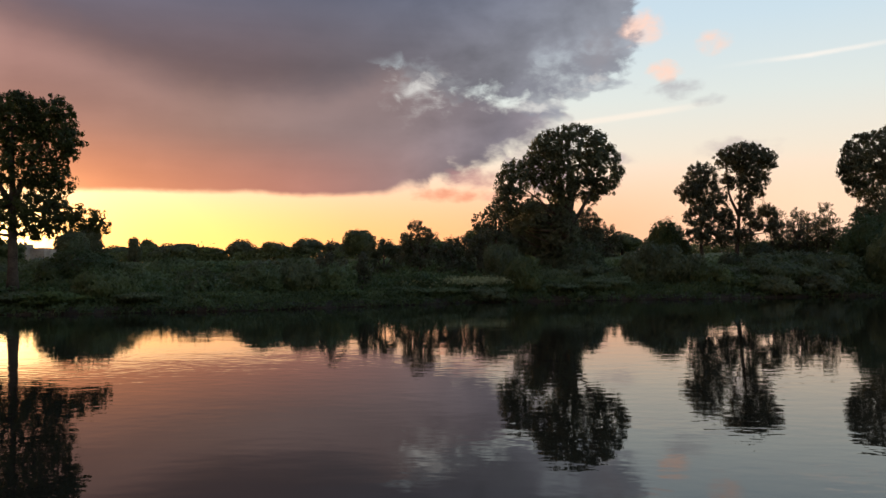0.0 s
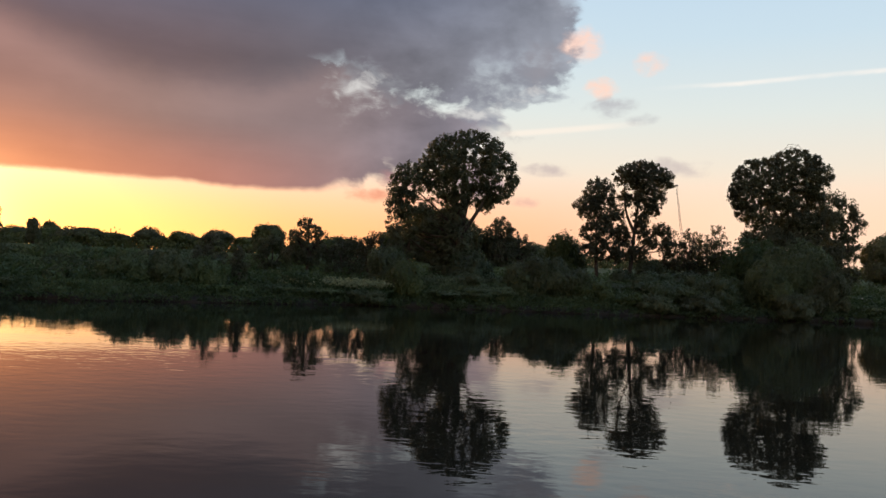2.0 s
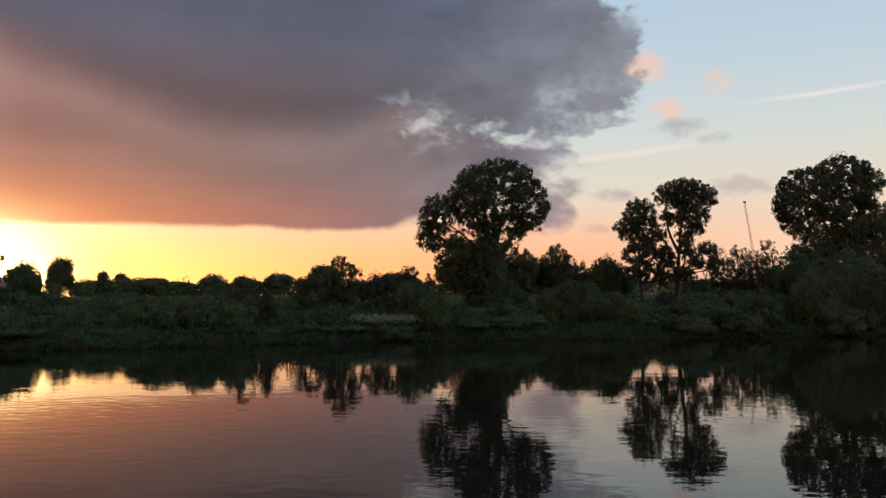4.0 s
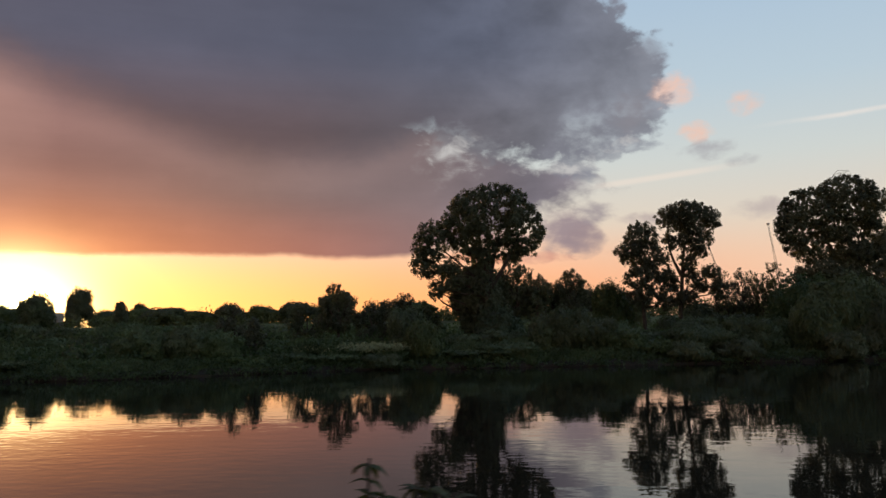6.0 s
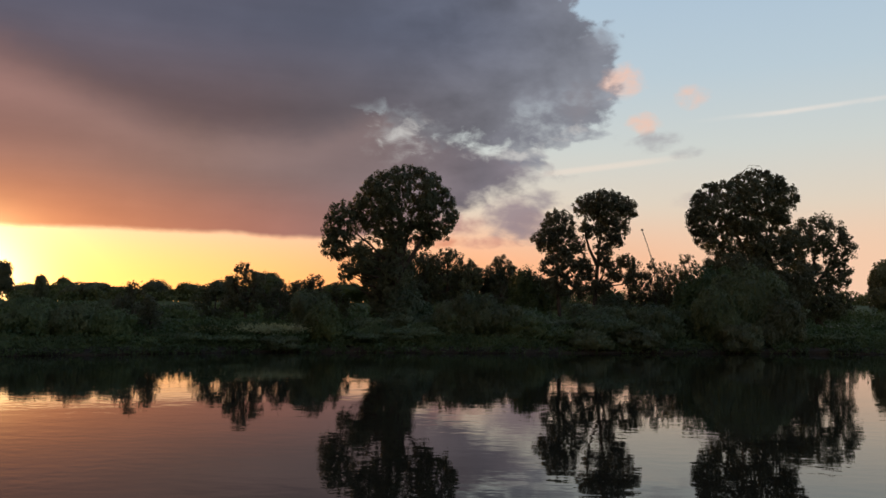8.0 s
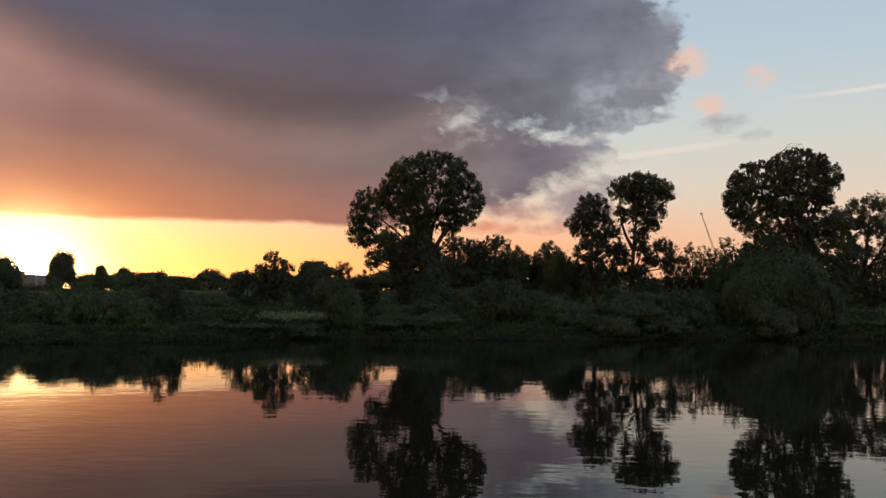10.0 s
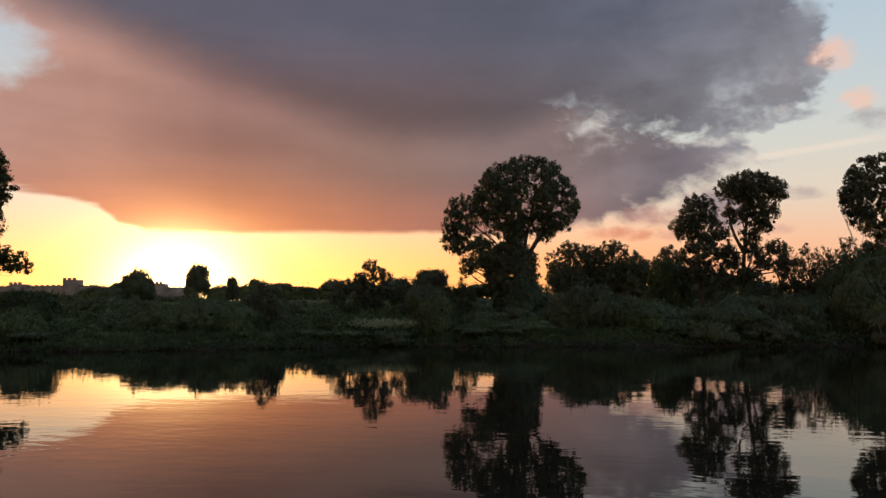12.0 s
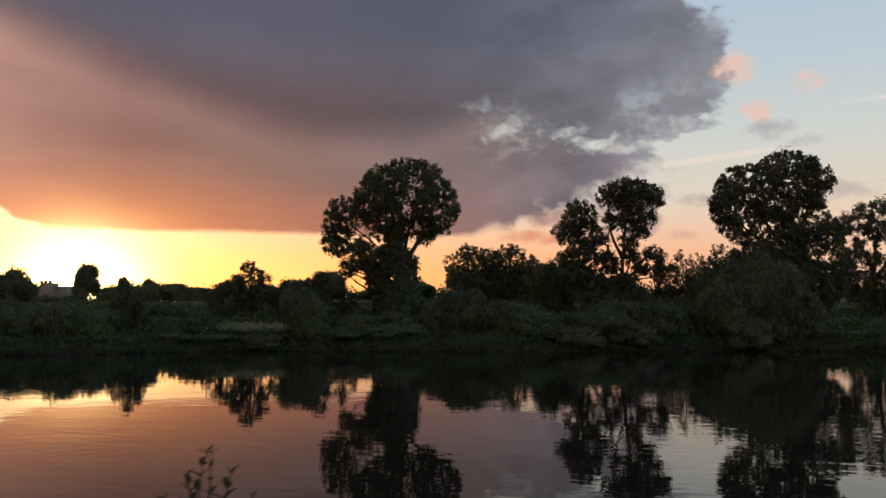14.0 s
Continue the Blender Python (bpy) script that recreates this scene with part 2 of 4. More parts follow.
def leafy(name, dark, light, through_light=0.25):
    """Leaves: each one a little different, clumps lighter and darker, some light comes through."""
    m, t, p = material(name)
    geo = t.nodes.new("ShaderNodeNewGeometry")
    c = t.nodes.new("ShaderNodeTexCoord")
    n = t.nodes.new("ShaderNodeTexNoise")
    n.inputs["Scale"].default_value, n.inputs["Detail"].default_value = 0.55, 3.0
    t.links.new(c.outputs["Object"], n.inputs["Vector"])
    f = (Num(t, geo.outputs["Random Per Island"]) * 0.22 + Num(t, n.outputs[0]).step(0.3, 0.7) * 0.78)
    own = t.nodes.new("ShaderNodeObjectInfo")
    chance = Num(t, own.outputs["Random"])
    col = blend(t, f, (*dark, 1), (*light, 1))
    hue = t.nodes.new("ShaderNodeHueSaturation")
    t.links.new(col, hue.inputs["Color"])
    t.links.new((chance * 0.04 + 0.48).socket, hue.inputs["Hue"])
    t.links.new((chance * 7.3).op("FRACT").step(0, 1, 0.85, 1.3, smooth=False).socket, hue.inputs["Saturation"])
    t.links.new((chance * 3.7).op("FRACT").step(0, 1, 0.80, 1.16, smooth=False).socket, hue.inputs["Value"])
    col = hue.outputs[0]
    t.links.new(col, p.inputs["Base Color"])
    p.inputs["Roughness"].default_value = 0.6
    p.inputs["Specular IOR Level"].default_value = 0.3
    tr = t.nodes.new("ShaderNodeBsdfTranslucent")
    t.links.new(blend(t, 0.5, col, (light[0] * 1.5, light[1] * 1.5, light[2] * 0.8, 1)), tr.inputs[0])
    mix = t.nodes.new("ShaderNodeMixShader")
    mix.inputs[0].default_value = through_light
    t.links.new(p.outputs[0], mix.inputs[1])
    t.links.new(tr.outputs[0], mix.inputs[2])
    t.links.new(mix.outputs[0], t.nodes["Material Output"].inputs[0])
    return m


def water_material():
    m, t, p = material("river_water")
    c = t.nodes.new("ShaderNodeTexCoord")
    sep = t.nodes.new("ShaderNodeSeparateXYZ")
    t.links.new(c.outputs["Object"], sep.inputs[0])
    x, y = Num(t, sep.outputs[0]), Num(t, sep.outputs[1])
    swell = noise3(t, x * 0.45 + y * 0.05, y * 0.9, 0.0, 1.0, 2.0, 0.4)
    ripple = noise3(t, x * 2.2, y * 3.2 + x * 0.4, 3.0, 1.0, 2.0, 0.45, 0.2)
    patch = noise3(t, x * 0.035, y * 0.07, 7.0, 1.0, 3.0).step(0.40, 0.64)
    h = swell * 0.45 + ripple * (patch * 0.42 + 0.18)
    b = t.nodes.new("ShaderNodeBump")
    b.inputs["Strength"].default_value, b.inputs["Distance"].default_value = 1.0, 0.0075
    t.links.new(h.socket, b.inputs["Height"])
    t.links.new(b.outputs[0], p.inputs["Normal"])
    p.inputs["Base Color"].default_value = (0.012, 0.012, 0.009, 1)
    p.inputs["Roughness"].default_value = 0.008
    p.inputs["IOR"].default_value = 1.27
    return m


MAT = {
    "water": water_material(),
    "grass": noisy("meadow_grass", (0.035, 0.055, 0.018), (0.085, 0.11, 0.04), 0.12, 0.9, 0.6, 0.08, fine=2.5),
    "bark": noisy("tree_bark", (0.035, 0.028, 0.022), (0.10, 0.085, 0.068), 1.5, 0.9, 0.8, 0.04),
    "oak": leafy("dark_leaves", (0.042, 0.052, 0.034), (0.092, 0.106, 0.064)),
    "poplar": leafy("poplar_leaves", (0.026, 0.036, 0.016), (0.068, 0.082, 0.034), 0.3),
    "willow": leafy("willow_leaves", (0.054, 0.078, 0.040), (0.100, 0.134, 0.068)),
    "scrub": leafy("scrub_leaves", (0.046, 0.073, 0.037), (0.098, 0.137, 0.066)),
    # scrub leaves again, with shade at the waterline and between bushes in the colour
    "thicket": leafy("shaded_scrub_leaves", (0.030, 0.048, 0.025), (0.076, 0.108, 0.054)),
    "far": leafy("far_leaves", (0.044, 0.060, 0.028), (0.11, 0.135, 0.06), 0.15),
    "reed": leafy("pale_reed", (0.14, 0.165, 0.10), (0.28, 0.31, 0.20), 0.2),
    "nettle": leafy("nettle_leaves", (0.032, 0.040, 0.014), (0.085, 0.095, 0.036), 0.25),
    "stone": noisy("grey_stone", (0.20, 0.17, 0.14), (0.34, 0.30, 0.25), 0.35, 0.9, 0.4, 0.05),
    "roof": noisy("slate_roof", (0.06, 0.06, 0.065), (0.12, 0.115, 0.12), 0.6, 0.7),
    "pale": noisy("pale_render", (0.55, 0.53, 0.48), (0.74, 0.72, 0.66), 0.5, 0.85),
    "gravel": noisy("pale_gravel", (0.30, 0.28, 0.24), (0.48, 0.46, 0.40), 0.8, 0.95, 0.5, 0.05),
    "steel": noisy("grey_steel", (0.10, 0.10, 0.11), (0.2, 0.2, 0.21), 0.8, 0.55, metal=0.6),
    "dark_glass": noisy("dark_window", (0.02, 0.022, 0.026), (0.04, 0.042, 0.05), 0.5, 0.12),
    # bank earth, its colour taken near black for the shade under the overhang
    "mud": noisy("shaded_bank_mud", (0.016, 0.014, 0.010), (0.042, 0.036, 0.027), 0.7, 0.8, 0.6, 0.05),
}

# ---- building helpers ----


def mesh_of(name, verts, faces, mat, smooth=False):
    me = bpy.data.meshes.new(name)
    me.from_pydata([tuple(v) for v in verts], [], faces)
    me.materials.append(MAT[mat])
    if smooth:
        me.polygons.foreach_set("use_smooth", [True] * len(me.polygons))
    me.update()
    return me


def part(name, me, parent=None, label=""):
    ob = new(name, me)
    if parent is not None:
        ob.parent = parent
    return tagged(ob, label)


def thing(name, label, category, group="", at=(0, 0, 0)):
    ob = new(name)
    ob.location = at
    ob.empty_display_size = 0.3
    return tagged(ob, label, category, group)


def quads_mesh(name, q, mat):
    """Loose four-cornered leaves from an array (n, 4, 3)."""
    n = len(q)
    me = bpy.data.meshes.new(name)
    me.vertices.add(4 * n)
    me.vertices.foreach_set("co", q.reshape(-1).astype(np.float32))
    me.loops.add(4 * n)
    me.loops.foreach_set("vertex_index", np.arange(4 * n, dtype=np.int32))
    me.polygons.add(n)
    me.polygons.foreach_set("loop_start", np.arange(0, 4 * n, 4, dtype=np.int32))
    me.materials.append(MAT[mat])
    me.update(calc_edges=True)
    me.validate()
    return me


def unit(v):
    return v / np.maximum(np.linalg.norm(v, axis=-1, keepdims=True), 1e-9)


def leaves(centres, size, rng, flat=0.35, long=1.5, out=None, hang=0.0):
    """A leaf at each centre: a pointed rhomb, bent a little along its rib, most of them facing outwards."""
    n = len(centres)
    face = rng.normal(size=(n, 3)) * (1, 1, 0.9)
    if out is not None:
        face = unit(face) * 0.75 + out
    face = unit(face)
    along = np.cross(face, unit(rng.normal(size=(n, 3))))
    along = unit(along + hang * (np.array((0, 0, 1.0)) - face * face[:, 2:3]))
    side = np.cross(face, along)
    up = face
    s = (size * rng.uniform(0.6, 1.35, n))[:, None]
    q = np.empty((n, 4, 3))
    q[:, 0] = centres - along * s * long * 0.5
    q[:, 2] = centres + along * s * long * 0.5
    q[:, 1] = centres + side * s * 0.42 + up * s * flat * 0.3
    q[:, 3] = centres - side * s * 0.42 + up * s * flat * 0.3
    return q


def sprays(forms, rng, spacing, per, spread, gaps, laced, airy):
    """Leaf places in tight twig clumps that fill rounded forms, with ragged gaps between the boughs, and the clumps' middles.
    airy: thin zones (x, z, half width, half height, how thin) where the boughs show bare."""
    arr = np.array(forms)
    twigs, outs = [], []
    for i, (cx, cy, cz, rx, ry, rz) in enumerate(forms):
        k = max(6, int(4.19 * rx * ry * rz / spacing ** 3))
        d = unit(rng.normal(size=(k, 3)))
        hollow = min(0.55, max(0.0, (min(rx, rz) - 0.9) * (0.4 if i < laced else 0.5)))
        p = np.array((cx, cy, cz)) + d * (hollow + (1 - hollow) * rng.uniform(0.02, 1, k) ** 0.5)[:, None] * (rx, ry, rz)
        keep = rng.uniform(0, 1, k) > hollow * 0.75
        for j, o in enumerate(arr):
            if j > i:
                keep &= (((p - o[:3]) / o[3:]) ** 2).sum(1) > 0.8
        lace = np.array([0.5 * noise.noise((x * 1.0 + 3.1, y * 0.6 + 1.7, z * 1.0)) + 0.95 * noise.noise((x * 2.6, y * 1.2, z * 2.6)) for x, y, z in p])
        bar = np.full(k, gaps if i < laced else -0.6)
        for ax, az, wx, wz, thin in airy:
            bar += thin * np.exp(-((p[:, 0] - ax) / wx) ** 2 - ((p[:, 2] - az) / wz) ** 2)
        keep &= lace > bar
        twigs.append(p[keep])
        outs.append(unit(d / (rx, ry, rz))[keep])
    twigs, outs = np.concatenate(twigs), np.concatenate(outs)
    reach = np.repeat(spread * rng.uniform(0.55, 1.25, len(twigs)), per)
    d = unit(rng.normal(size=(len(twigs) * per, 3)))
    pts = np.repeat(twigs, per, 0) + d * (reach * rng.uniform(0.05, 1, len(d)) ** 0.5)[:, None] * (0.85, 0.85, 1.0)
    return pts, twigs, unit(d + np.repeat(outs, per, 0) * 1.2)


def tube(verts, faces, pts, radii, sides=6):
    """A tapered limb through the points."""
    start = len(verts)
    for i, p in enumerate(pts):
        ahead = Vector(pts[min(i + 1, len(pts) - 1)]) - Vector(pts[max(i - 1, 0)])
        ahead = ahead.normalized() if ahead.length > 1e-6 else Vector((0, 0, 1))
        a = ahead.orthogonal().normalized()
        b = ahead.cross(a)
        for k in range(sides):
            w = 2 * math.pi * k / sides
            verts.append(Vector(p) + (a * math.cos(w) + b * math.sin(w)) * radii[i])
    for i in range(len(pts) - 1):
        for k in range(sides):
            p, q = start + i * sides + k, start + i * sides + (k + 1) % sides
            faces.append((p, q, q + sides, p + sides))
    faces.append(tuple(start + (len(pts) - 1) * sides + k for k in range(sides)))
    faces.append(tuple(start + k for k in reversed(range(sides))))


def bent(a, b, rng, steps=5, sway=0.06, sag=0.0):
    a, b = np.array(a, float), np.array(b, float)
    length = np.linalg.norm(b - a)
    off = rng.normal(size=3) * length * sway
    out = []
    for i in range(steps):
        f = i / (steps - 1)
        p = a + (b - a) * f + off * math.sin(math.pi * f) + np.array((0, 0, -sag * length * f * (1 - f)))
        out.append(tuple(p))
    return out


def tree(name, label, base, stems, lobes, mat, seed, spacing=0.5, per=62, spread=0.44, leaf=0.125, gaps=-0.28, limbs=3, full=1.0, laced=99, group="", airy=()):
    """A tree: stems from one base to given heads, limbs to the lobes, twigs to clumps, and leaves."""
    rng = np.random.default_rng(seed)
    top = thing(name, label, "tree", group, base)
    b = np.array(base, float)
    local = [(cx - b[0], cy - b[1], cz - b[2], rx * full, ry * full, rz * full) for cx, cy, cz, rx, ry, rz in lobes]
    thin = [(ax - b[0], az - b[2], wx, wz, k) for ax, az, wx, wz, k in airy]
    pts, twigs, outs = sprays(local, rng, spacing, per, spread, gaps, laced, thin)
    verts, faces = [], []
    nodes = []
    for hx, hy, hz, g, *off in stems:
        foot = (off[0], 0.2, -0.3) if off else ((0, 0, -0.3) if not nodes else nodes[1][0])
        line = bent(foot, (hx - b[0], hy - b[1], hz - b[2]), rng, 7, 0.04)
        tube(verts, faces, line, [g * (1.25 - 0.95 * i / 6) * (1.35 if i == 0 else 1.0) for i in range(7)], 8)
        nodes += [(p, g * (1.25 - 0.95 * i / 6)) for i, p in enumerate(line) if i >= 2]
    ends = []
    for cx, cy, cz, rx, ry, rz in local:
        for k in range(limbs):
            goal = np.array((cx, cy, cz)) + rng.normal(size=3) * (rx, ry, rz) * 0.38
            p, g = min(nodes, key=lambda n: np.linalg.norm(np.array(n[0]) - goal) + max(0, n[0][2] - goal[2] + 0.4) * 2)
            line = bent(p, goal, rng, 5, 0.09, 0.1)
            g = min(g * 0.42, 0.12)
            tube(verts, faces, line, [g * (1 - 0.17 * i) for i in range(5)], 5)
            ends += [(q, g * (1 - 0.17 * i)) for i, q in enumerate(line) if i]
    where = np.array([e[0] for e in ends])
    for w in twigs[:: max(1, len(twigs) // 420)]:
        i = int(np.argmin(np.linalg.norm(where - w, axis=1)))
        tube(verts, faces, bent(ends[i][0], w, rng, 3, 0.1), [ends[i][1] * 0.35 + 0.006, 0.018, 0.008], 4)
    part("trunk", mesh_of("trunk", verts, faces, "bark", True), top)
    part("crown", quads_mesh("crown", leaves(pts, leaf, rng, out=outs), mat), top)
    return top


def bush_shell(lobes, rng, per_area, leaf, mat_long, stray=1.0):
    """Leaves over the outside of overlapping rounded lobes, and the twiggy dark inside of them as faces."""
    pts, outs = [], []
    arr = np.array(lobes)
    for i, (cx, cy, cz, rx, ry, rz) in enumerate(lobes):
        area = 4 * math.pi * ((rx * ry) ** 1.6 / 3 + (rx * rz) ** 1.6 / 3 + (ry * rz) ** 1.6 / 3) ** (1 / 1.6)
        d = unit(rng.normal(size=(max(30, int(area * per_area)), 3)))
        swell = np.array([noise.noise((v[0] * 2.3 + i * 7, v[1] * 2.3, v[2] * 2.3)) * 0.16 + noise.noise((v[0] * 6 + i * 3, v[1] * 6, v[2] * 6)) * 0.12 for v in d])
        depth = rng.uniform(-0.16, 0.09 * stray, len(d)) + (rng.uniform(0, 1, len(d)) > 0.93) * rng.uniform(0.05, 0.2, len(d)) * stray
        p = np.array((cx, cy, cz)) + d * (1 + swell + depth)[:, None] * (rx, ry, rz)
        keep = p[:, 2] > 0.0
        for k, o in enumerate(arr):
            if k != i:
                keep &= (((p - o[:3]) / o[3:]) ** 2).sum(1) > 0.62
        pts.append(p[keep])
        outs.append(unit(d / (rx, ry, rz))[keep])
    pts, outs = np.concatenate(pts), np.concatenate(outs)
    q = leaves(pts, leaf, rng, long=mat_long, out=outs, hang=1.6 if mat_long > 2 else 0.4)
    inner = []
    for cx, cy, cz, rx, ry, rz in lobes:
        for a in range(8):
            for b in range(5):
                c = []
                for da, db in ((0, 0), (1, 0), (1, 1), (0, 1)):
                    th, ph = 2 * math.pi * (a + da) / 8, math.pi * (b + db) / 5
                    c.append((cx + 0.78 * rx * math.cos(th) * math.sin(ph), cy + 0.78 * ry * math.sin(th) * math.sin(ph), max(0.0, cz + 0.78 * rz * math.cos(ph))))
                inner.append(c)
    return np.concatenate((q, np.array(inner)))


def shrub(name, label, category, at, half, height, mat, seed, leaf=0.10, per_area=125, depth=None, group=""):
    """A bush that leafs from the ground up, with an uneven top."""
    rng = np.random.default_rng(seed)
    top = thing(name, label, category, group, at)
    ry = depth or min(half, 1.9)
    lobes = [(0, 0, height * 0.40, half * 0.76, ry * 0.8, height * 0.50)]
    for k in range(11 + int(2 * half)):
        a = rng.uniform(0, 2 * math.pi)
        s = rng.uniform(0.24, 0.50)
        zc = rng.uniform(0.12, 0.90 - s * 0.5)
        f = rng.uniform(0.48, 0.88) * math.sqrt(max(0.05, 1 - (zc - 0.1) ** 2 * 1.1))
        lobes.append((math.cos(a) * half * f, math.sin(a) * ry * f, height * zc, half * s * 0.8, ry * s * 0.9, height * s * 0.55))
    verts, faces = [], []
    for k in range(7):
        a = rng.uniform(0, 2 * math.pi)
        goal = (math.cos(a) * half * 0.6, math.sin(a) * ry * 0.6, height * rng.uniform(0.5, 0.85))
        tube(verts, faces, bent((goal[0] * 0.15, goal[1] * 0.15, -0.35), goal, rng, 5, 0.06), [0.07, 0.055, 0.04, 0.025, 0.01], 5)
    part("stem", mesh_of("stem", verts, faces, "bark", True), top)
    part("foliage", quads_mesh("foliage", bush_shell(lobes, rng, per_area, leaf, 2.6 if mat == "willow" else 1.5), mat), top)
    return top


# ---- ground and water ----
SHORE = 57.0


def near_edge(x):
    return 3.0 + 20 * math.tanh(0.3 * x / 20) + 0.12 * math.sin(x * 1.7 + 1.25) + 0.09 * math.sin(x * 3.1 - 5.6)


def shore(x):
    f = min(1.0, max(0.0, (2.0 - x) / 22.0))
    return SHORE - 7.0 * math.sin(0.5 * math.pi * f) + 0.35 * math.sin(x * 0.23 + 1.0) + 0.25 * math.sin(x * 0.61)


def ground_height(x, y):
    wob = 0.10 * noise.noise((x * 0.35, y * 0.35, 0.0)) + 0.25 * noise.noise((x * 0.04, y * 0.04, 5.0))
    n, f = near_edge(x), shore(x)
    if y < n:
        return 0.62 + wob * 0.5
    if y < n + 1.6:
        return 0.62 - 1.9 * (y - n) / 1.6
    if y < f - 2.0:
        return -1.3
    if y < f:
        return -1.3 + 1.3 * (y - f + 2.0) / 2.0
    if y < f + 1.5:
        return 0.75 * (y - f) / 1.5 + wob * 0.3
    rise = min(1.0, (y - f - 1.5) / 9.0)
    return 0.75 + 0.55 * rise + wob + 3.6 * min(1.0, max(0.0, (y - f - 30) / 80))


def spread_steps(marks):
    out = []
    for a, b, s in marks:
        k = max(1, round((b - a) / s))
        out += [a + (b - a) * i / k for i in range(k)]
    return out + [marks[-1][1]]


def make_ground():
    xs = spread_steps([(-3200, -400, 400), (-400, -120, 40), (-120, -60, 10), (-60, 80, 1.6), (80, 140, 10), (140, 400, 40), (400, 3200, 400)])
    ys = spread_steps([(-3200, -400, 400), (-400, -40, 40), (-40, -10, 5), (-10, 14, 0.7), (14, 44, 4), (44, 72, 0.7), (72, 120, 4), (120, 260, 14), (260, 500, 60), (500, 4200, 370)])
    verts = [(x, y, ground_height(x, y)) for y in ys for x in xs]
    w = len(xs)
    faces = [(j * w + i, j * w + i + 1, (j + 1) * w + i + 1, (j + 1) * w + i) for j in range(len(ys) - 1) for i in range(w - 1)]
    ob = part("ground", mesh_of("ground", verts, faces, "grass", True))
    tagged(ob, "grassy river banks and meadow with worn earth edges", "ground", kind="structure")


make_ground()
me = mesh_of("water", [(-3000, -60, 0), (3000, -60, 0), (3000, 59.5, 0), (-3000, 59.5, 0)], [(0, 1, 2, 3)], "water")
tagged(new("water", me), "calm dark river water with fine ripples", "water", kind="structure")

# ---- the tall trees on the far bank ----
tree("oak_tree", "tall broad tree with a dark rounded crown on the bank", (10.0, 68.0, 1.0),
     [(10.4, 68.0, 10.4, 0.36), (8.2, 68.3, 11.0, 0.13), (13.2, 67.7, 10.6, 0.13), (6.0, 68.2, 9.4, 0.10), (11.6, 68.6, 11.8, 0.12), (9.4, 67.7, 11.6, 0.12), (12.6, 68.3, 9.4, 0.10)],
     [(10.7, 68.0, 11.3, 3.6, 2.4, 2.75), (13.1, 67.8, 10.2, 1.85, 1.6, 1.9), (13.2, 68.0, 8.8, 1.2, 1.2, 0.9), (8.3, 68.1, 10.6, 1.8, 1.8, 1.9), (6.0, 68.0, 9.4, 1.65, 1.5, 1.75), (5.3, 68.2, 7.8, 1.15, 1.2, 1.4), (6.8, 68.0, 7.2, 1.5, 1.2, 1.0), (6.4, 68.2, 5.7, 0.85, 0.9, 0.9), (7.6, 68.0, 6.3, 1.1, 1.0, 0.9),
      (10.2, 68.0, 8.6, 1.3, 1.2, 1.0), (8.9, 68.0, 8.5, 1.4, 1.2, 0.9), (12.0, 68.0, 8.3, 1.2, 1.1, 0.8), (9.9, 68.0, 7.7, 0.9, 0.9, 0.9), (9.2, 70.2, 6.0, 2.3, 2.6, 1.8), (9.5, 70.0, 4.6, 2.1, 2.4, 1.8), (10.0, 69.2, 3.0, 2.0, 1.8, 2.0), (9.9, 67.7, 5.2, 1.3, 0.9, 2.6)],
     "oak", 11, laced=12, spacing=0.36, per=26, spread=0.26, leaf=0.125, gaps=-0.25, limbs=5,
     airy=[(10.8, 10.6, 2.4, 1.1, 0.10), (9.6, 9.2, 2.1, 0.9, 0.14), (12.5, 9.5, 1.2, 1.0, 0.12), (8.5, 8.0, 0.6, 0.5, 0.6), (7.4, 8.6, 0.8, 0.6, 0.16), (11.6, 8.6, 0.8, 0.6, 0.16), (12.4, 7.2, 0.6, 0.3, 0.8), (5.2, 7.0, 0.7, 0.6, 0.10)])
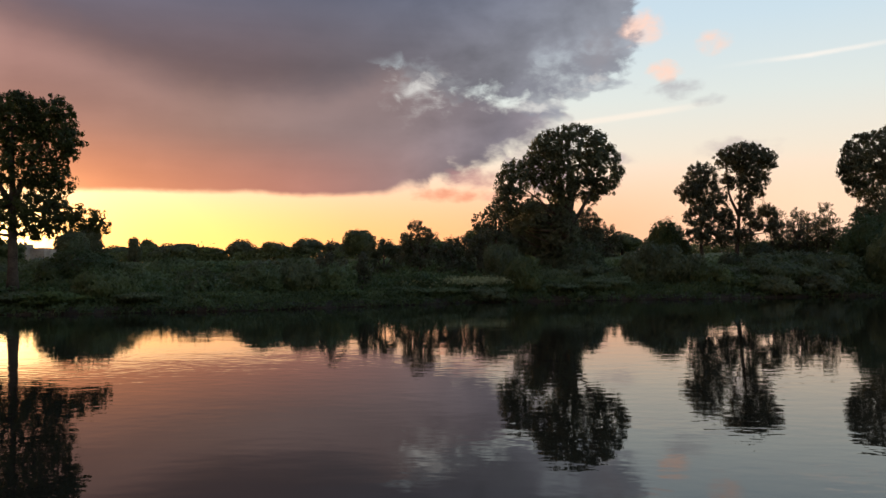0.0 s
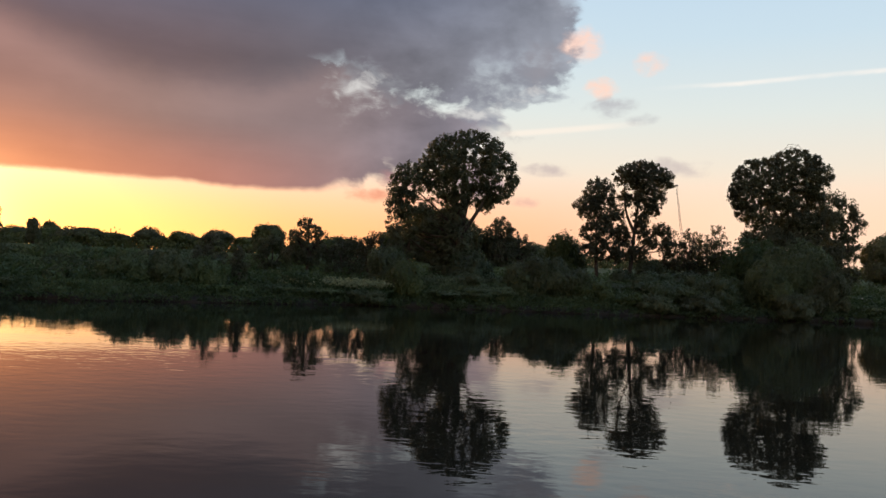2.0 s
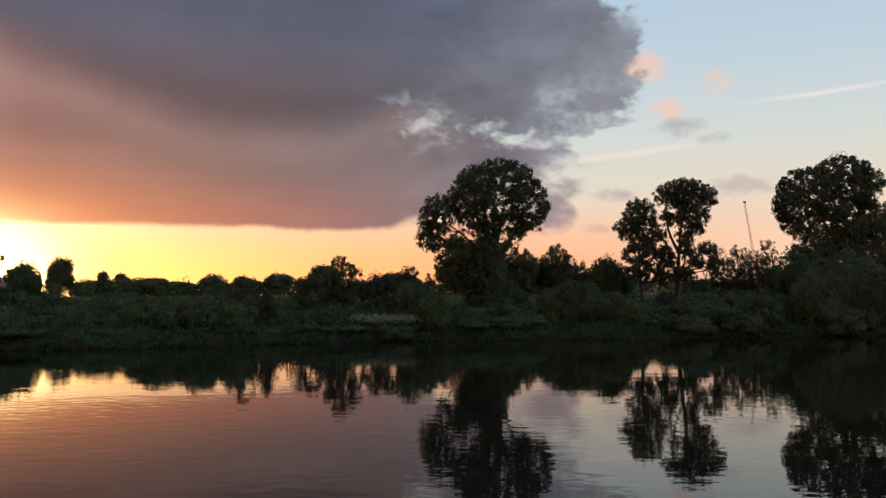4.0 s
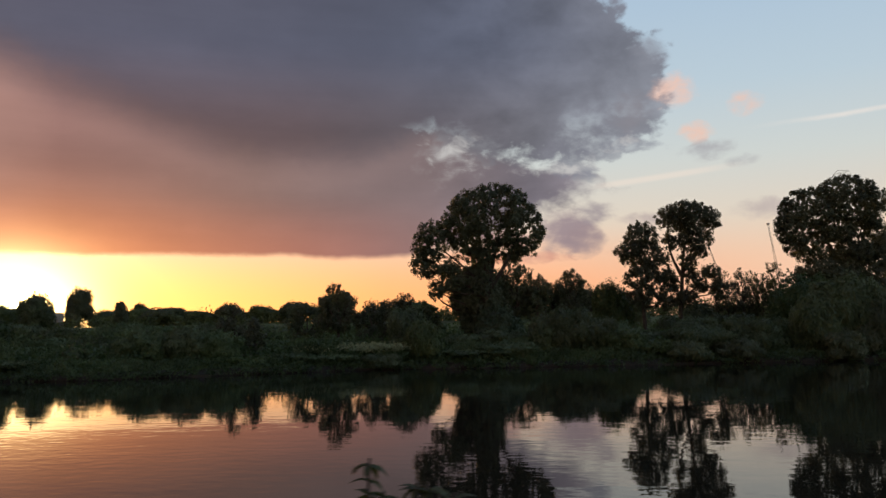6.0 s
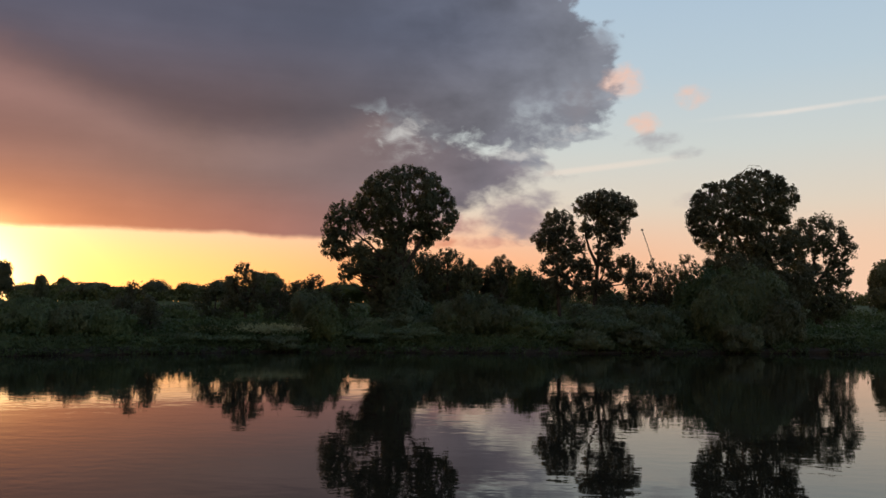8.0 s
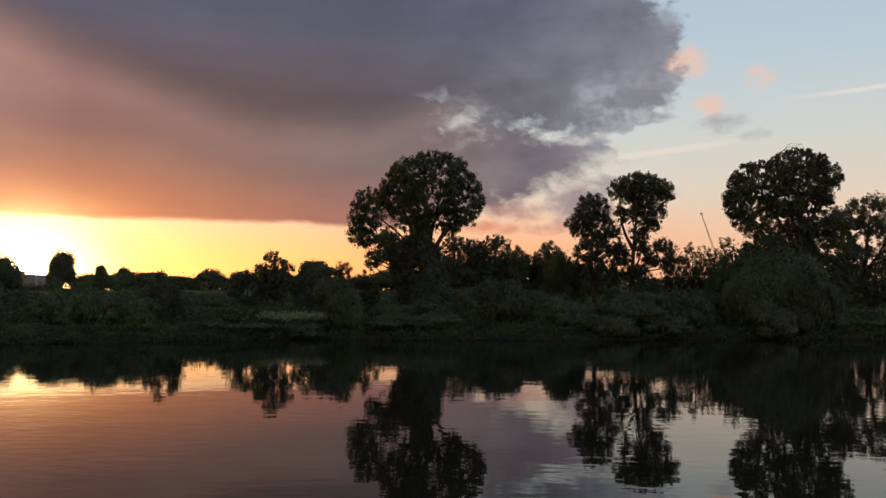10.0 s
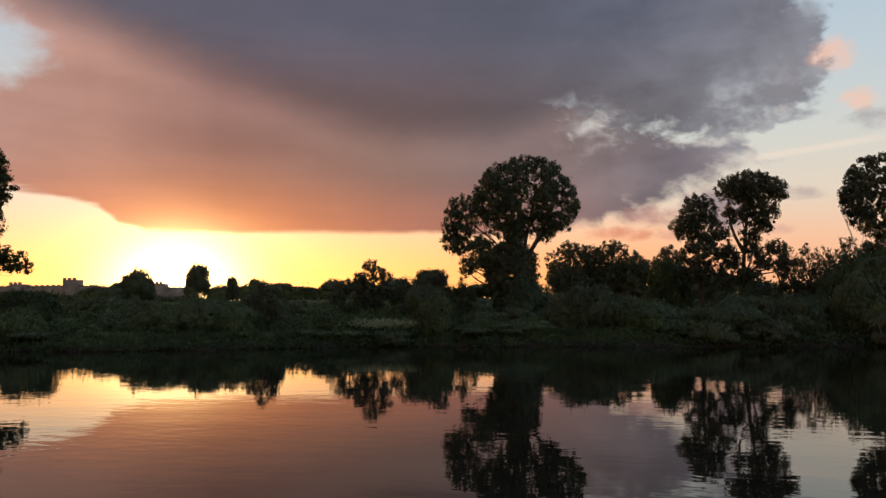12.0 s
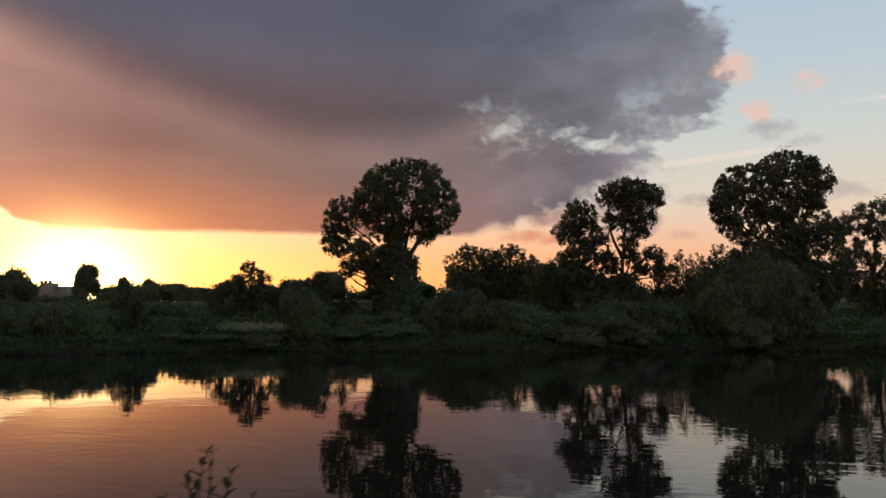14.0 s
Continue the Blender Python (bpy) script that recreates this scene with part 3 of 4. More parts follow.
tree("poplar_tree", "slender tree with two rounded heads of dark leaves", (27.4, 78.0, 1.2),
     [(28.5, 78.0, 12.6, 0.2), (26.8, 78.0, 11.8, 0.13), (24.4, 78.0, 10.8, 0.17, -2.8), (30.4, 78.2, 11.4, 0.10)],
     [(28.5, 78.0, 12.4, 2.3, 1.7, 1.35), (30.4, 78.0, 12.1, 1.25, 1.2, 1.15), (26.8, 78.0, 12.3, 1.15, 1.2, 1.1), (29.5, 78.0, 10.6, 1.45, 1.2, 1.3), (29.2, 78.0, 9.3, 1.2, 1.0, 0.8), (27.0, 78.0, 10.3, 0.8, 0.8, 1.3), (28.2, 78.0, 10.4, 1.1, 1.0, 1.3), (24.4, 78.0, 10.4, 1.6, 1.4, 1.6), (23.5, 78.0, 9.1, 1.6, 1.3, 1.2), (25.2, 78.2, 8.4, 1.6, 1.3, 1.5), (24.3, 78.0, 6.9, 1.7, 1.3, 1.5), (26.3, 78.0, 6.6, 1.0, 0.9, 1.5),
      (28.6, 78.0, 7.0, 0.9, 0.8, 0.8), (27.2, 78.0, 6.4, 0.8, 0.8, 1.0), (30.4, 78.0, 7.2, 0.95, 0.9, 0.85), (31.0, 78.0, 5.8, 0.9, 0.9, 0.9), (27.9, 78.0, 4.9, 1.5, 1.0, 1.0), (28.4, 78.0, 8.2, 0.9, 0.8, 1.0), (29.4, 78.0, 6.2, 1.0, 0.9, 0.9), (24.3, 78.0, 5.2, 1.7, 1.1, 1.0), (26.2, 78.0, 4.9, 1.3, 1.0, 1.0)],
     "oak", 12, spacing=0.36, per=26, spread=0.27, gaps=-0.31, limbs=3,
     airy=[(28.2, 9.8, 1.0, 0.8, 0.16), (26.6, 9.6, 0.4, 1.2, 0.16), (27.6, 7.9, 0.7, 0.6, 0.2), (24.6, 6.2, 0.8, 0.6, 0.15), (29.9, 8.3, 0.8, 0.5, 0.4)])
tree("oak_tree", "large broad tree with a dense dark crown above the bushes", (38.5, 70.0, 1.0),
     [(39.2, 70.0, 11.0, 0.34), (36.2, 70.0, 11.4, 0.15), (41.2, 70.2, 12.0, 0.16), (35.0, 70.0, 9.6, 0.13), (37.8, 70.2, 12.0, 0.13), (40.6, 69.8, 11.0, 0.10)],
     [(39.3, 70.0, 12.1, 2.6, 2.0, 2.1), (36.4, 70.0, 11.2, 2.5, 1.9, 2.1), (41.3, 70.0, 12.0, 1.35, 1.4, 1.25), (34.8, 69.8, 10.1, 1.4, 1.4, 1.6), (38.3, 70.0, 9.9, 2.2, 1.7, 1.3), (41.0, 70.0, 10.4, 1.0, 1.2, 1.2), (35.8, 69.8, 8.5, 1.7, 1.4, 1.2), (39.6, 70.0, 7.9, 2.2, 1.6, 1.2), (42.0, 70.2, 8.2, 1.4, 1.3, 1.4),
      (37.4, 69.8, 6.2, 2.8, 1.8, 1.5), (41.0, 70.0, 5.4, 2.6, 1.8, 2.2), (38.6, 69.8, 4.2, 4.2, 2.0, 2.4)],
     "oak", 13, full=1.03, laced=9, spacing=0.36, per=26, spread=0.26, gaps=-0.31, limbs=5,
     airy=[(39.8, 9.6, 1.3, 0.8, 0.18), (36.2, 8.5, 1.2, 0.6, 0.10), (39.0, 11.2, 2.2, 0.8, 0.12), (41.6, 6.3, 1.0, 0.7, 0.9), (37.8, 10.4, 0.8, 0.6, 0.12), (42.0, 9.6, 0.7, 1.0, 0.3)])
tree("ash_tree", "lower spreading tree beside the large dark tree", (52.8, 88.0, 1.6),
     [(52.8, 88.0, 10.6, 0.26), (54.4, 88.0, 9.2, 0.18), (50.8, 88.0, 9.0, 0.18)],
     [(52.9, 88.0, 10.6, 2.9, 2.0, 2.3), (54.9, 88.0, 9.4, 1.8, 1.7, 2.0), (50.6, 88.0, 9.4, 2.2, 1.7, 2.4), (54.6, 88.0, 6.6, 1.8, 1.5, 1.5), (51.6, 88.0, 6.2, 2.8, 1.7, 2.2), (53.0, 88.0, 3.8, 3.4, 1.8, 1.8)],
     "oak", 14, spacing=0.5, per=40, spread=0.42, leaf=0.15, gaps=-0.16, airy=[(52.5, 8.6, 1.6, 1.0, 0.25)])
tree("poplar_tree", "tall airy poplar with spreading lower branches by the water", (-28.6, 55.4, 0.8),
     [(-28.6, 55.4, 12.4, 0.3), (-26.3, 55.4, 11.5, 0.2), (-31.0, 55.4, 11.2, 0.2), (-24.8, 55.4, 6.6, 0.1), (-25.4, 55.6, 5.4, 0.08)],
     [(-28.4, 55.4, 12.9, 2.5, 2.0, 1.8), (-26.1, 55.4, 12.8, 1.7, 1.6, 1.6), (-25.2, 55.4, 11.2, 1.4, 1.5, 1.7), (-27.3, 55.4, 9.8, 2.5, 2.0, 1.9), (-31.1, 55.4, 11.0, 2.5, 2.2, 3.2), (-25.7, 55.4, 8.5, 1.3, 1.3, 1.1), (-27.2, 55.4, 6.4, 2.7, 1.9, 1.7), (-24.2, 55.4, 6.1, 1.7, 1.3, 0.8), (-22.9, 55.4, 5.5, 0.9, 0.9, 0.45), (-31.0, 55.4, 6.3, 2.9, 2.2, 2.1)],
     "poplar", 15, spacing=0.40, per=26, spread=0.29, leaf=0.135, gaps=-0.26, limbs=5,
     airy=[(-28.0, 8.0, 2.5, 1.0, 0.18), (-27.6, 5.6, 3.4, 0.8, 0.22), (-29.0, 10.4, 0.9, 1.2, 0.2), (-26.6, 10.6, 0.7, 0.9, 0.18)])
tree("thorn_tree", "small airy tree with feathery branches behind the scrub", (-2.0, 70.4, 1.1),
     [(-2.0, 70.4, 6.0, 0.13), (-3.0, 70.4, 5.2, 0.09), (-1.0, 70.4, 5.2, 0.09)],
     [(-2.0, 70.4, 5.7, 1.0, 0.9, 0.85), (-2.9, 70.4, 5.0, 0.9, 0.9, 0.7), (-1.1, 70.4, 5.0, 0.8, 0.8, 0.7), (-2.0, 70.4, 3.7, 2.0, 1.3, 1.2)],
     "oak", 16, spacing=0.34, per=22, spread=0.25, leaf=0.11, gaps=-0.24, limbs=5)
for i, (x, y, w, h) in enumerate([(-5.2, 74.0, 1.6, 5.2), (1.6, 74.0, 1.5, 5.4), (-8.4, 63.0, 1.0, 4.6), (-5.7, 58.6, 0.6, 3.8), (3.3, 70.2, 1.15, 5.6), (5.2, 71.5, 0.9, 5.0), (0.6, 70.6, 1.0, 5.0)]):
    tree("hawthorn", "bushy small tree with loose twiggy edges", (x, y, 1.1),
         [(x, y, h - 1.2, 0.12), (x + 0.4 * w, y, h - 1.8, 0.08), (x - 0.4 * w, y, h - 1.9, 0.08)],
         [(x, y, h - 1.0, w * 0.95, 1.0, 0.95), (x - w * 0.55, y, h - 1.7, w * 0.7, 1.0, 1.0), (x + w * 0.6, y, h - 1.8, w * 0.7, 1.0, 1.0), (x, y, h - 2.9, w * 1.15, 1.1, 1.3)],
         "oak", 60 + i, spacing=0.46, per=40, spread=0.36, leaf=0.115, gaps=-0.2, group="small trees behind the scrub")
for i, (x, y, w, h) in enumerate([(9.6, 150.0, 3.6, 14.4), (16.6, 151.0, 3.5, 14.5), (13.2, 152.0, 2.4, 13.6), (20.4, 149.0, 2.0, 12.2), (22.8, 152.0, 2.2, 11.4), (30.2, 153.0, 2.6, 10.4), (26.2, 150.0, 2.4, 13.2)]):
    tree("maple_tree", "broad airy tree with twiggy gaps beyond the bank", (x, y, ground_height(x, y)),
         [(x, y, h - 2.0, 0.32), (x + 0.5 * w, y, h - 3.4, 0.18), (x - 0.5 * w, y, h - 3.6, 0.18), (x + 0.2 * w, y, h - 2.2, 0.16), (x - 0.25 * w, y, h - 2.4, 0.15)],
         [(x, y, h - 1.9, w * 0.75, 2.2, 1.8), (x - w * 0.6, y, h - 3.6, w * 0.62, 2.2, 2.2), (x + w * 0.6, y, h - 3.3, w * 0.62, 2.2, 2.2), (x + w * 0.35, y, h - 2.2, w * 0.5, 1.8, 1.7), (x - w * 0.1, y, h - 5.6, w * 0.95, 2.4, 2.0), (x, y, h - 7.4, w * 1.1, 2.6, 2.2)],
         "oak", 80 + i, spacing=0.62, per=24, spread=0.42, leaf=0.2, gaps=-0.17, limbs=6, laced=4, group="airy trees beyond the bank")
for i, (x, y, w, h) in enumerate([(30.8, 76.5, 0.9, 7.6), (32.4, 76.0, 1.0, 7.6), (33.6, 77.5, 1.0, 7.1), (34.8, 79.0, 1.1, 7.4), (36.0, 78.0, 1.0, 8.2), (31.7, 77.5, 0.9, 6.6), (34.2, 76.0, 0.9, 6.4), (35.4, 76.2, 0.9, 6.9)]):
    tree("sapling", "thin young tree with sparse leaves against the sky", (x, y, 1.1),
         [(x, y, h - 0.5, 0.08), (x + 0.45 * w, y, h - 1.0, 0.05), (x - 0.5 * w, y, h - 1.3, 0.05)],
         [(x, y, h - 0.8, 0.75 * w, 0.7, 0.85), (x + 0.4 * w, y, h - 1.8, 0.9 * w, 0.8, 1.0), (x - 0.4 * w, y, h - 2.2, 0.9 * w, 0.8, 1.0), (x, y, h - 3.6, 1.2 * w, 0.9, 1.1)],
         "oak", 20 + i, spacing=0.34, per=16, spread=0.24, leaf=0.10, gaps=-0.12, limbs=4, group="saplings behind the bushes")

# ---- bushes along the far bank ----
SCRUB = "leafy green bush in the dense growth on the bank"
WILLOW = "rounded grey-green willow bush overhanging the water's edge"
front = [(-40.5, 53.5, 2.6, 2.8), (-35.6, 53.0, 2.4, 2.7), (-31.0, 53.0, 2.2, 2.6), (-26.4, 52.6, 2.2, 1.4), (-21.4, 53.2, 2.2, 2.8), (-11.9, 55.8, 1.9, 3.0), (-9.5, 56.0, 1.6, 3.2), (-7.3, 56.2, 1.4, 2.9), (5.7, 58.7, 1.25, 3.25), (4.7, 62.0, 1.55, 4.3), (15.4, 60.6, 1.9, 4.1), (14.0, 60.2, 1.2, 3.0), (17.2, 60.4, 1.7, 3.3), (19.0, 59.7, 1.6, 2.4), (21.3, 58.9, 1.5, 1.6), (24.6, 59.7, 2.3, 2.5), (27.9, 59.9, 2.0, 3.1)]
front += [(31.7, 59.3, 1.6, 4.6), (34.6, 60.0, 2.6, 6.1), (36.0, 59.0, 1.5, 4.2), (38.6, 59.2, 1.6, 1.2), (41.0, 60.8, 2.0, 1.2), (23.0, 58.0, 1.3, 1.6), (8.0, 62.6, 1.5, 2.3), (10.6, 63.0, 1.6, 2.5), (12.6, 63.6, 1.4, 2.3), (20.8, 63.2, 1.6, 2.2), (23.8, 63.6, 1.7, 2.3), (27.0, 64.0, 1.8, 2.6), (30.2, 63.2, 1.7, 3.0), (26.4, 58.1, 1.5, 1.7), (33.0, 58.2, 1.6, 2.2), (-16.2, 55.0, 0.9, 1.9)]
low = [(-38.0, 51.6, 2.0, 1.4), (-29.0, 51.4, 2.0, 1.3), (-24.0, 51.6, 1.8, 1.4), (-18.9, 52.0, 1.5, 1.2), (-14.6, 53.4, 1.8, 1.1), (-13.0, 54.6, 1.4, 1.2), (-6.4, 55.4, 1.2, 1.1), (-2.6, 57.0, 1.3, 1.2), (0.2, 57.9, 1.3, 1.1), (3.0, 58.0, 1.2, 1.1), (8.6, 58.9, 1.6, 1.3), (11.4, 59.0, 1.6, 1.7), (44.5, 61.5, 2.0, 1.5)]
for i, (x, y, w, h) in enumerate(low):
    z = ground_height(x, y) - 0.1
    shrub("bramble_bush", "low sprawling bramble at the water's edge", "bush", (x, y, z), w * 1.3, h - z, "scrub", 180 + i, leaf=0.11, group="brambles on the far bank")
for i, (x, y, w, h) in enumerate(front):
    z = ground_height(x, y) - 0.15
    shrub("willow_bush", WILLOW, "bush", (x, y, z), w * 1.15, h - z, "willow", 100 + i, group="bushes on the far bank")
middle = [(-58.0, 96.0, 4.2, 4.4), (-50.5, 95.0, 3.8, 4.2), (-43.5, 96.0, 3.6, 4.5), (-37.0, 94.5, 3.4, 4.0), (-31.0, 97.0, 3.6, 4.4), (-24.5, 95.0, 3.0, 3.9), (-19.4, 94.0, 2.8, 3.8), (-14.2, 96.0, 3.4, 3.6), (-8.4, 98.0, 3.4, 3.9), (-2.8, 97.0, 3.0, 3.6), (2.6, 95.0, 3.0, 3.7), (20.0, 66.0, 1.4, 3.1), (22.8, 66.5, 1.6, 2.3), (25.6, 66.5, 1.8, 3.3), (-6.3, 67.0, 1.7, 2.0), (-1.3, 69.0, 2.2, 2.0), (-3.6, 61.5, 1.3, 1.6), (-15.2, 71.0, 2.2, 2.8), (-12.0, 70.0, 2.2, 3.7), (-8.8, 69.0, 2.0, 2.3), (-5.0, 71.0, 1.6, 2.1), (-19.6, 70.0, 2.2, 2.4), (-24.0, 68.0, 2.4, 2.6)]
for i, (x, y, w, h) in enumerate(middle):
    z = ground_height(x, y) - 0.15
    shrub("hazel_bush", "tall loose green bush behind the waterside willows", "bush", (x, y, z), w * 1.2, h - z, "scrub" if i % 2 else "willow", 220 + i, leaf=0.14 if y < 80 else 0.2, per_area=70 if y < 80 else 40, group="bushes on the far bank")
back = [(-30.8, 61.0, 2.6, 1.9), (-26.2, 60.5, 2.4, 4.4), (-36.0, 61.0, 2.6, 4.2), (10.9, 66.0, 1.5, 4.6), (22.0, 81.0, 1.6, 7.2), (25.6, 74.0, 1.2, 3.6), (28.4, 75.0, 1.4, 4.7), (31.6, 73.0, 1.8, 3.6), (29.4, 68.5, 1.8, 3.1), (33.2, 65.5, 1.9, 6.6), (-42.0, 62.0, 2.8, 4.0)]
for i, (x, y, w, h) in enumerate(back):
    z = ground_height(x, y) - 0.15
    shrub("scrub_bush", SCRUB, "bush", (x, y, z), w * 1.3, h - z, "thicket", 150 + i, leaf=0.16, per_area=55, group="scrub behind the bank")


def thicket(name, label, x0, x1, near, deep, height, mat, seed, count, leaf, per=24, spread=0.4):
    """A continuous growth of leaf clumps on the ground between two lines, with an uneven top."""
    rng = np.random.default_rng(seed)
    xs = rng.uniform(x0, x1, count)
    ys = np.array([near(x) for x in xs]) + deep * rng.uniform(0, 1, count)
    tops = np.array([height * (0.72 + 0.55 * noise.noise((x * 0.45, y * 0.3, seed * 1.7)) + 0.25 * noise.noise((x * 1.6, y * 1.1, seed * 3.1))) for x, y in zip(xs, ys)])
    zs = np.array([max(-0.02, ground_height(x, y)) for x, y in zip(xs, ys)]) + np.maximum(tops, 0.2) * rng.uniform(0, 1, count) ** 0.7
    c = np.stack((xs, ys, zs), 1)
    pts = np.repeat(c, per, 0) + rng.normal(size=(count * per, 3)) * spread * (0.7, 0.6, 0.5)
    pts = pts[pts[:, 2] > 0.03]
    ob = part(name, quads_mesh(name, leaves(pts, leaf, rng), mat))
    return tagged(ob, label, "undergrowth", kind="stuff")


thicket("bank_undergrowth", "tangled green plants leaning over the water's edge", -62, 66, lambda x: shore(x) - 0.5, 2.0, 0.5, "thicket", 5, 2600, 0.11, spread=0.26)
thicket("bank_thicket", "dense low scrub covering the bank behind the bushes", -62, 66, lambda x: shore(x) + 3.0, 9.0, 0.8, "thicket", 6, 2000, 0.17, spread=0.45)
thicket("far_woods", "low line of woods at the end of the plain", -120, 330, lambda x: 300.0, 20.0, 6.5, "far", 12, 1500, 0.75, 18, 1.6)
for x0, x1, h, n in ((-190, -95, 2.6, 700), (-95, -77, 1.0, 140), (-77, 120, 2.6, 1400)):
    thicket("meadow_hedge", "long dark hedge across the far meadow", x0, x1, lambda x: 172.0, 10.0, h, "far", 7, n, 0.36, 18, 0.9)
thicket("field_hedge", "tall hedge of mixed bushes beyond the bank", -70, 90, lambda x: 92.0, 8.0, 1.2, "scrub", 8, 1600, 0.24, 24, 0.7)
for ob in scene.objects:
    if "hedge" in ob.name:
        tagged(ob, category="hedge")

# ---- trees and buildings in the distance ----
FAR = "distant rounded tree in the line across the meadow"
far = [(-145.8, 210, 10.8, 8.8), (-127.7, 220, 7.2, 9.8), (-106.0, 200, 5.2, 11.3), (-51.2, 115.6, 2.5, 8.7), (-76.0, 179, 3.2, 13.4), (-72.7, 185, 4.0, 8.9), (-62.8, 170, 1.5, 9.8), (-68.8, 194.5, 2.2, 10.5), (-66.0, 186, 3.6, 9.1), (-54.6, 178, 3.4, 8.7), (-58.8, 180, 4.6, 8.9), (-50.8, 180, 4.8, 8.0), (-42.9, 178, 3.4, 9.5), (-35.9, 178, 3.6, 8.8), (-28.7, 176, 3.8, 9.4), (-22.6, 178, 3.4, 8.2), (-15.0, 150, 3.0, 9.6)]
far += [(-3.6, 170, 5.4, 8.8), (8.1, 165, 4.2, 10.6), (13.9, 165, 4.8, 10.4), (19.5, 165, 4.8, 11.0), (28.5, 167, 4.8, 10.2), (36.0, 167, 4.0, 9.0), (28.6, 110, 2.8, 6.2), (74.0, 110, 3.6, 10.0), (68.0, 100, 3.6, 8.9), (-108.0, 192, 5.0, 9.4), (-10.0, 172, 4.0, 7.6)]
for i, (x, y, w, h) in enumerate(far):
    z = ground_height(x, y)
    hh = (h - z) * 1.06
    rng = np.random.default_rng(300 + i)
    lobes = [(0, 0, hh * 0.56, w * 0.80, w * 0.80, hh * 0.42)]
    for k in range(12):
        a = 2 * math.pi * (k + rng.uniform(-0.3, 0.3)) / 12 * 5
        zc = rng.uniform(0.25, 0.80)
        f = w * rng.uniform(0.52, 0.66) * math.sqrt(max(0.08, 1 - ((zc - 0.48) / 0.5) ** 2))
        lobes.append((math.cos(a) * f, math.sin(a) * f, hh * zc, w * 0.42, w * 0.42, hh * 0.20))
    top = thing("field_tree", FAR, "tree", "trees across the meadow", (x, y, z))
    verts, faces = [], []
    tube(verts, faces, bent((0, 0, -0.3), (0, 0, hh * 0.6), rng, 5, 0.02), [0.4, 0.32, 0.26, 0.2, 0.1], 7)
    for k in range(4):
        tube(verts, faces, bent((0, 0, hh * 0.3), lobes[k + 1][:3], rng, 4, 0.06), [0.16, 0.12, 0.08, 0.04], 5)
    part("trunk", mesh_of("trunk", verts, faces, "bark", True), top)
    part("crown", quads_mesh("crown", bush_shell(lobes, rng, 22 if w > 2.5 else 34, 0.24, 1.5, 0.35), "far"), top)

# ---- small things on the far bank ----
verts, faces = [], []
steps = 420
for i in range(steps + 1):
    x = -70 + 140 * i / steps
    y = shore(x)
    for k, (dy, z) in enumerate(((-0.35, -0.4), (-0.28, 0.02), (-0.15, 0.16), (0.25, 0.30), (0.9, 0.42))):
        w = 0.28 * noise.noise((x * 0.7, k * 0.6, 1.0)) + 0.10 * noise.noise((x * 2.6, k * 1.3, 2.0))
        verts.append((x, y + dy + w, z + 0.12 * noise.noise((x * 1.3, k * 2.0, 5.0)) * (k > 0)))
for i in range(steps):
    for k in range(4):
        a = 5 * i + k
        faces.append((a, a + 5, a + 6, a + 1))
tagged(part("bank_edge", mesh_of("bank_edge", verts, faces, "mud", True)), "crumbling earth edge of the far bank, coloured dark for the shade under the overhang", "river bank", kind="structure")


def box(verts, faces, x0, x1, y0, y1, z0, z1):
    k = len(verts)
    verts += [(x, y, z) for z in (z0, z1) for x, y in ((x0, y0), (x1, y0), (x1, y1), (x0, y1))]
    faces += [tuple(k + i for i in f) for f in ((3, 2, 1, 0), (4, 5, 6, 7), (0, 1, 5, 4), (1, 2, 6, 5), (2, 3, 7, 6), (3, 0, 4, 7))]


def boxes(name, rows, mat, parent, label=""):
    verts, faces = [], []
    for r in rows:
        box(verts, faces, *r)
    return part(name, mesh_of(name, verts, faces, mat), parent, label)


def reed_bed(name, label, x0, x1, y0, depth, height, count, mat, seed):
    """Upright blades in a bed along the bank."""
    rng = np.random.default_rng(seed)
    x = rng.uniform(x0, x1, count)
    y = np.array([y0(a) for a in x]) + depth * rng.uniform(0, 1, count)
    z = np.array([ground_height(a, b) for a, b in zip(x, y)]) - 0.05
    h = height * rng.uniform(0.6, 1.05, count) * np.array([0.85 + 0.4 * noise.noise((a * 0.7, b * 0.7, 3.0)) for a, b in zip(x, y)])
    lean = rng.normal(size=(count, 2)) * 0.18 * h[:, None]
    turn = rng.uniform(0, math.pi, count)
    wide = rng.uniform(0.02, 0.05, count)
    side = np.stack((np.cos(turn) * wide, np.sin(turn) * wide, 0 * turn), 1)
    foot = np.stack((x, y, z), 1)
    mid = foot + np.stack((lean[:, 0] * 0.35, lean[:, 1] * 0.35, h * 0.6), 1)
    tip = foot + np.stack((lean[:, 0], lean[:, 1], h), 1)
    q = np.empty((count, 4, 3))
    q[:, 0], q[:, 1], q[:, 2], q[:, 3] = foot, mid + side, tip, mid - side
    ob = part(name, quads_mesh(name, q, mat))
    return tagged(ob, label, "reeds", kind="stuff")


rng = np.random.default_rng(41)
c = np.stack((rng.uniform(-2.6, 4.6, 420), rng.uniform(57.9, 60.0, 420), np.zeros(420)), 1)
c[:140, 0] = rng.uniform(-19.0, -13.6, 140)
c[:140, 1] += 1.5
c[:, 2] = [1.42 + 0.3 * (x < -10) + 0.16 * noise.noise((x * 0.8, y * 0.8, 2.0)) + 0.05 * rng.normal() for x, y, z in c]
pts = np.repeat(c, 22, 0) + rng.normal(size=(420 * 22, 3)) * (0.26, 0.22, 0.12)
tagged(part("flowering_herbs", quads_mesh("flowering_herbs", leaves(pts, 0.10, rng), "reed")), "pale flowering herbs in a flat bank-top drift", "plants", kind="stuff")
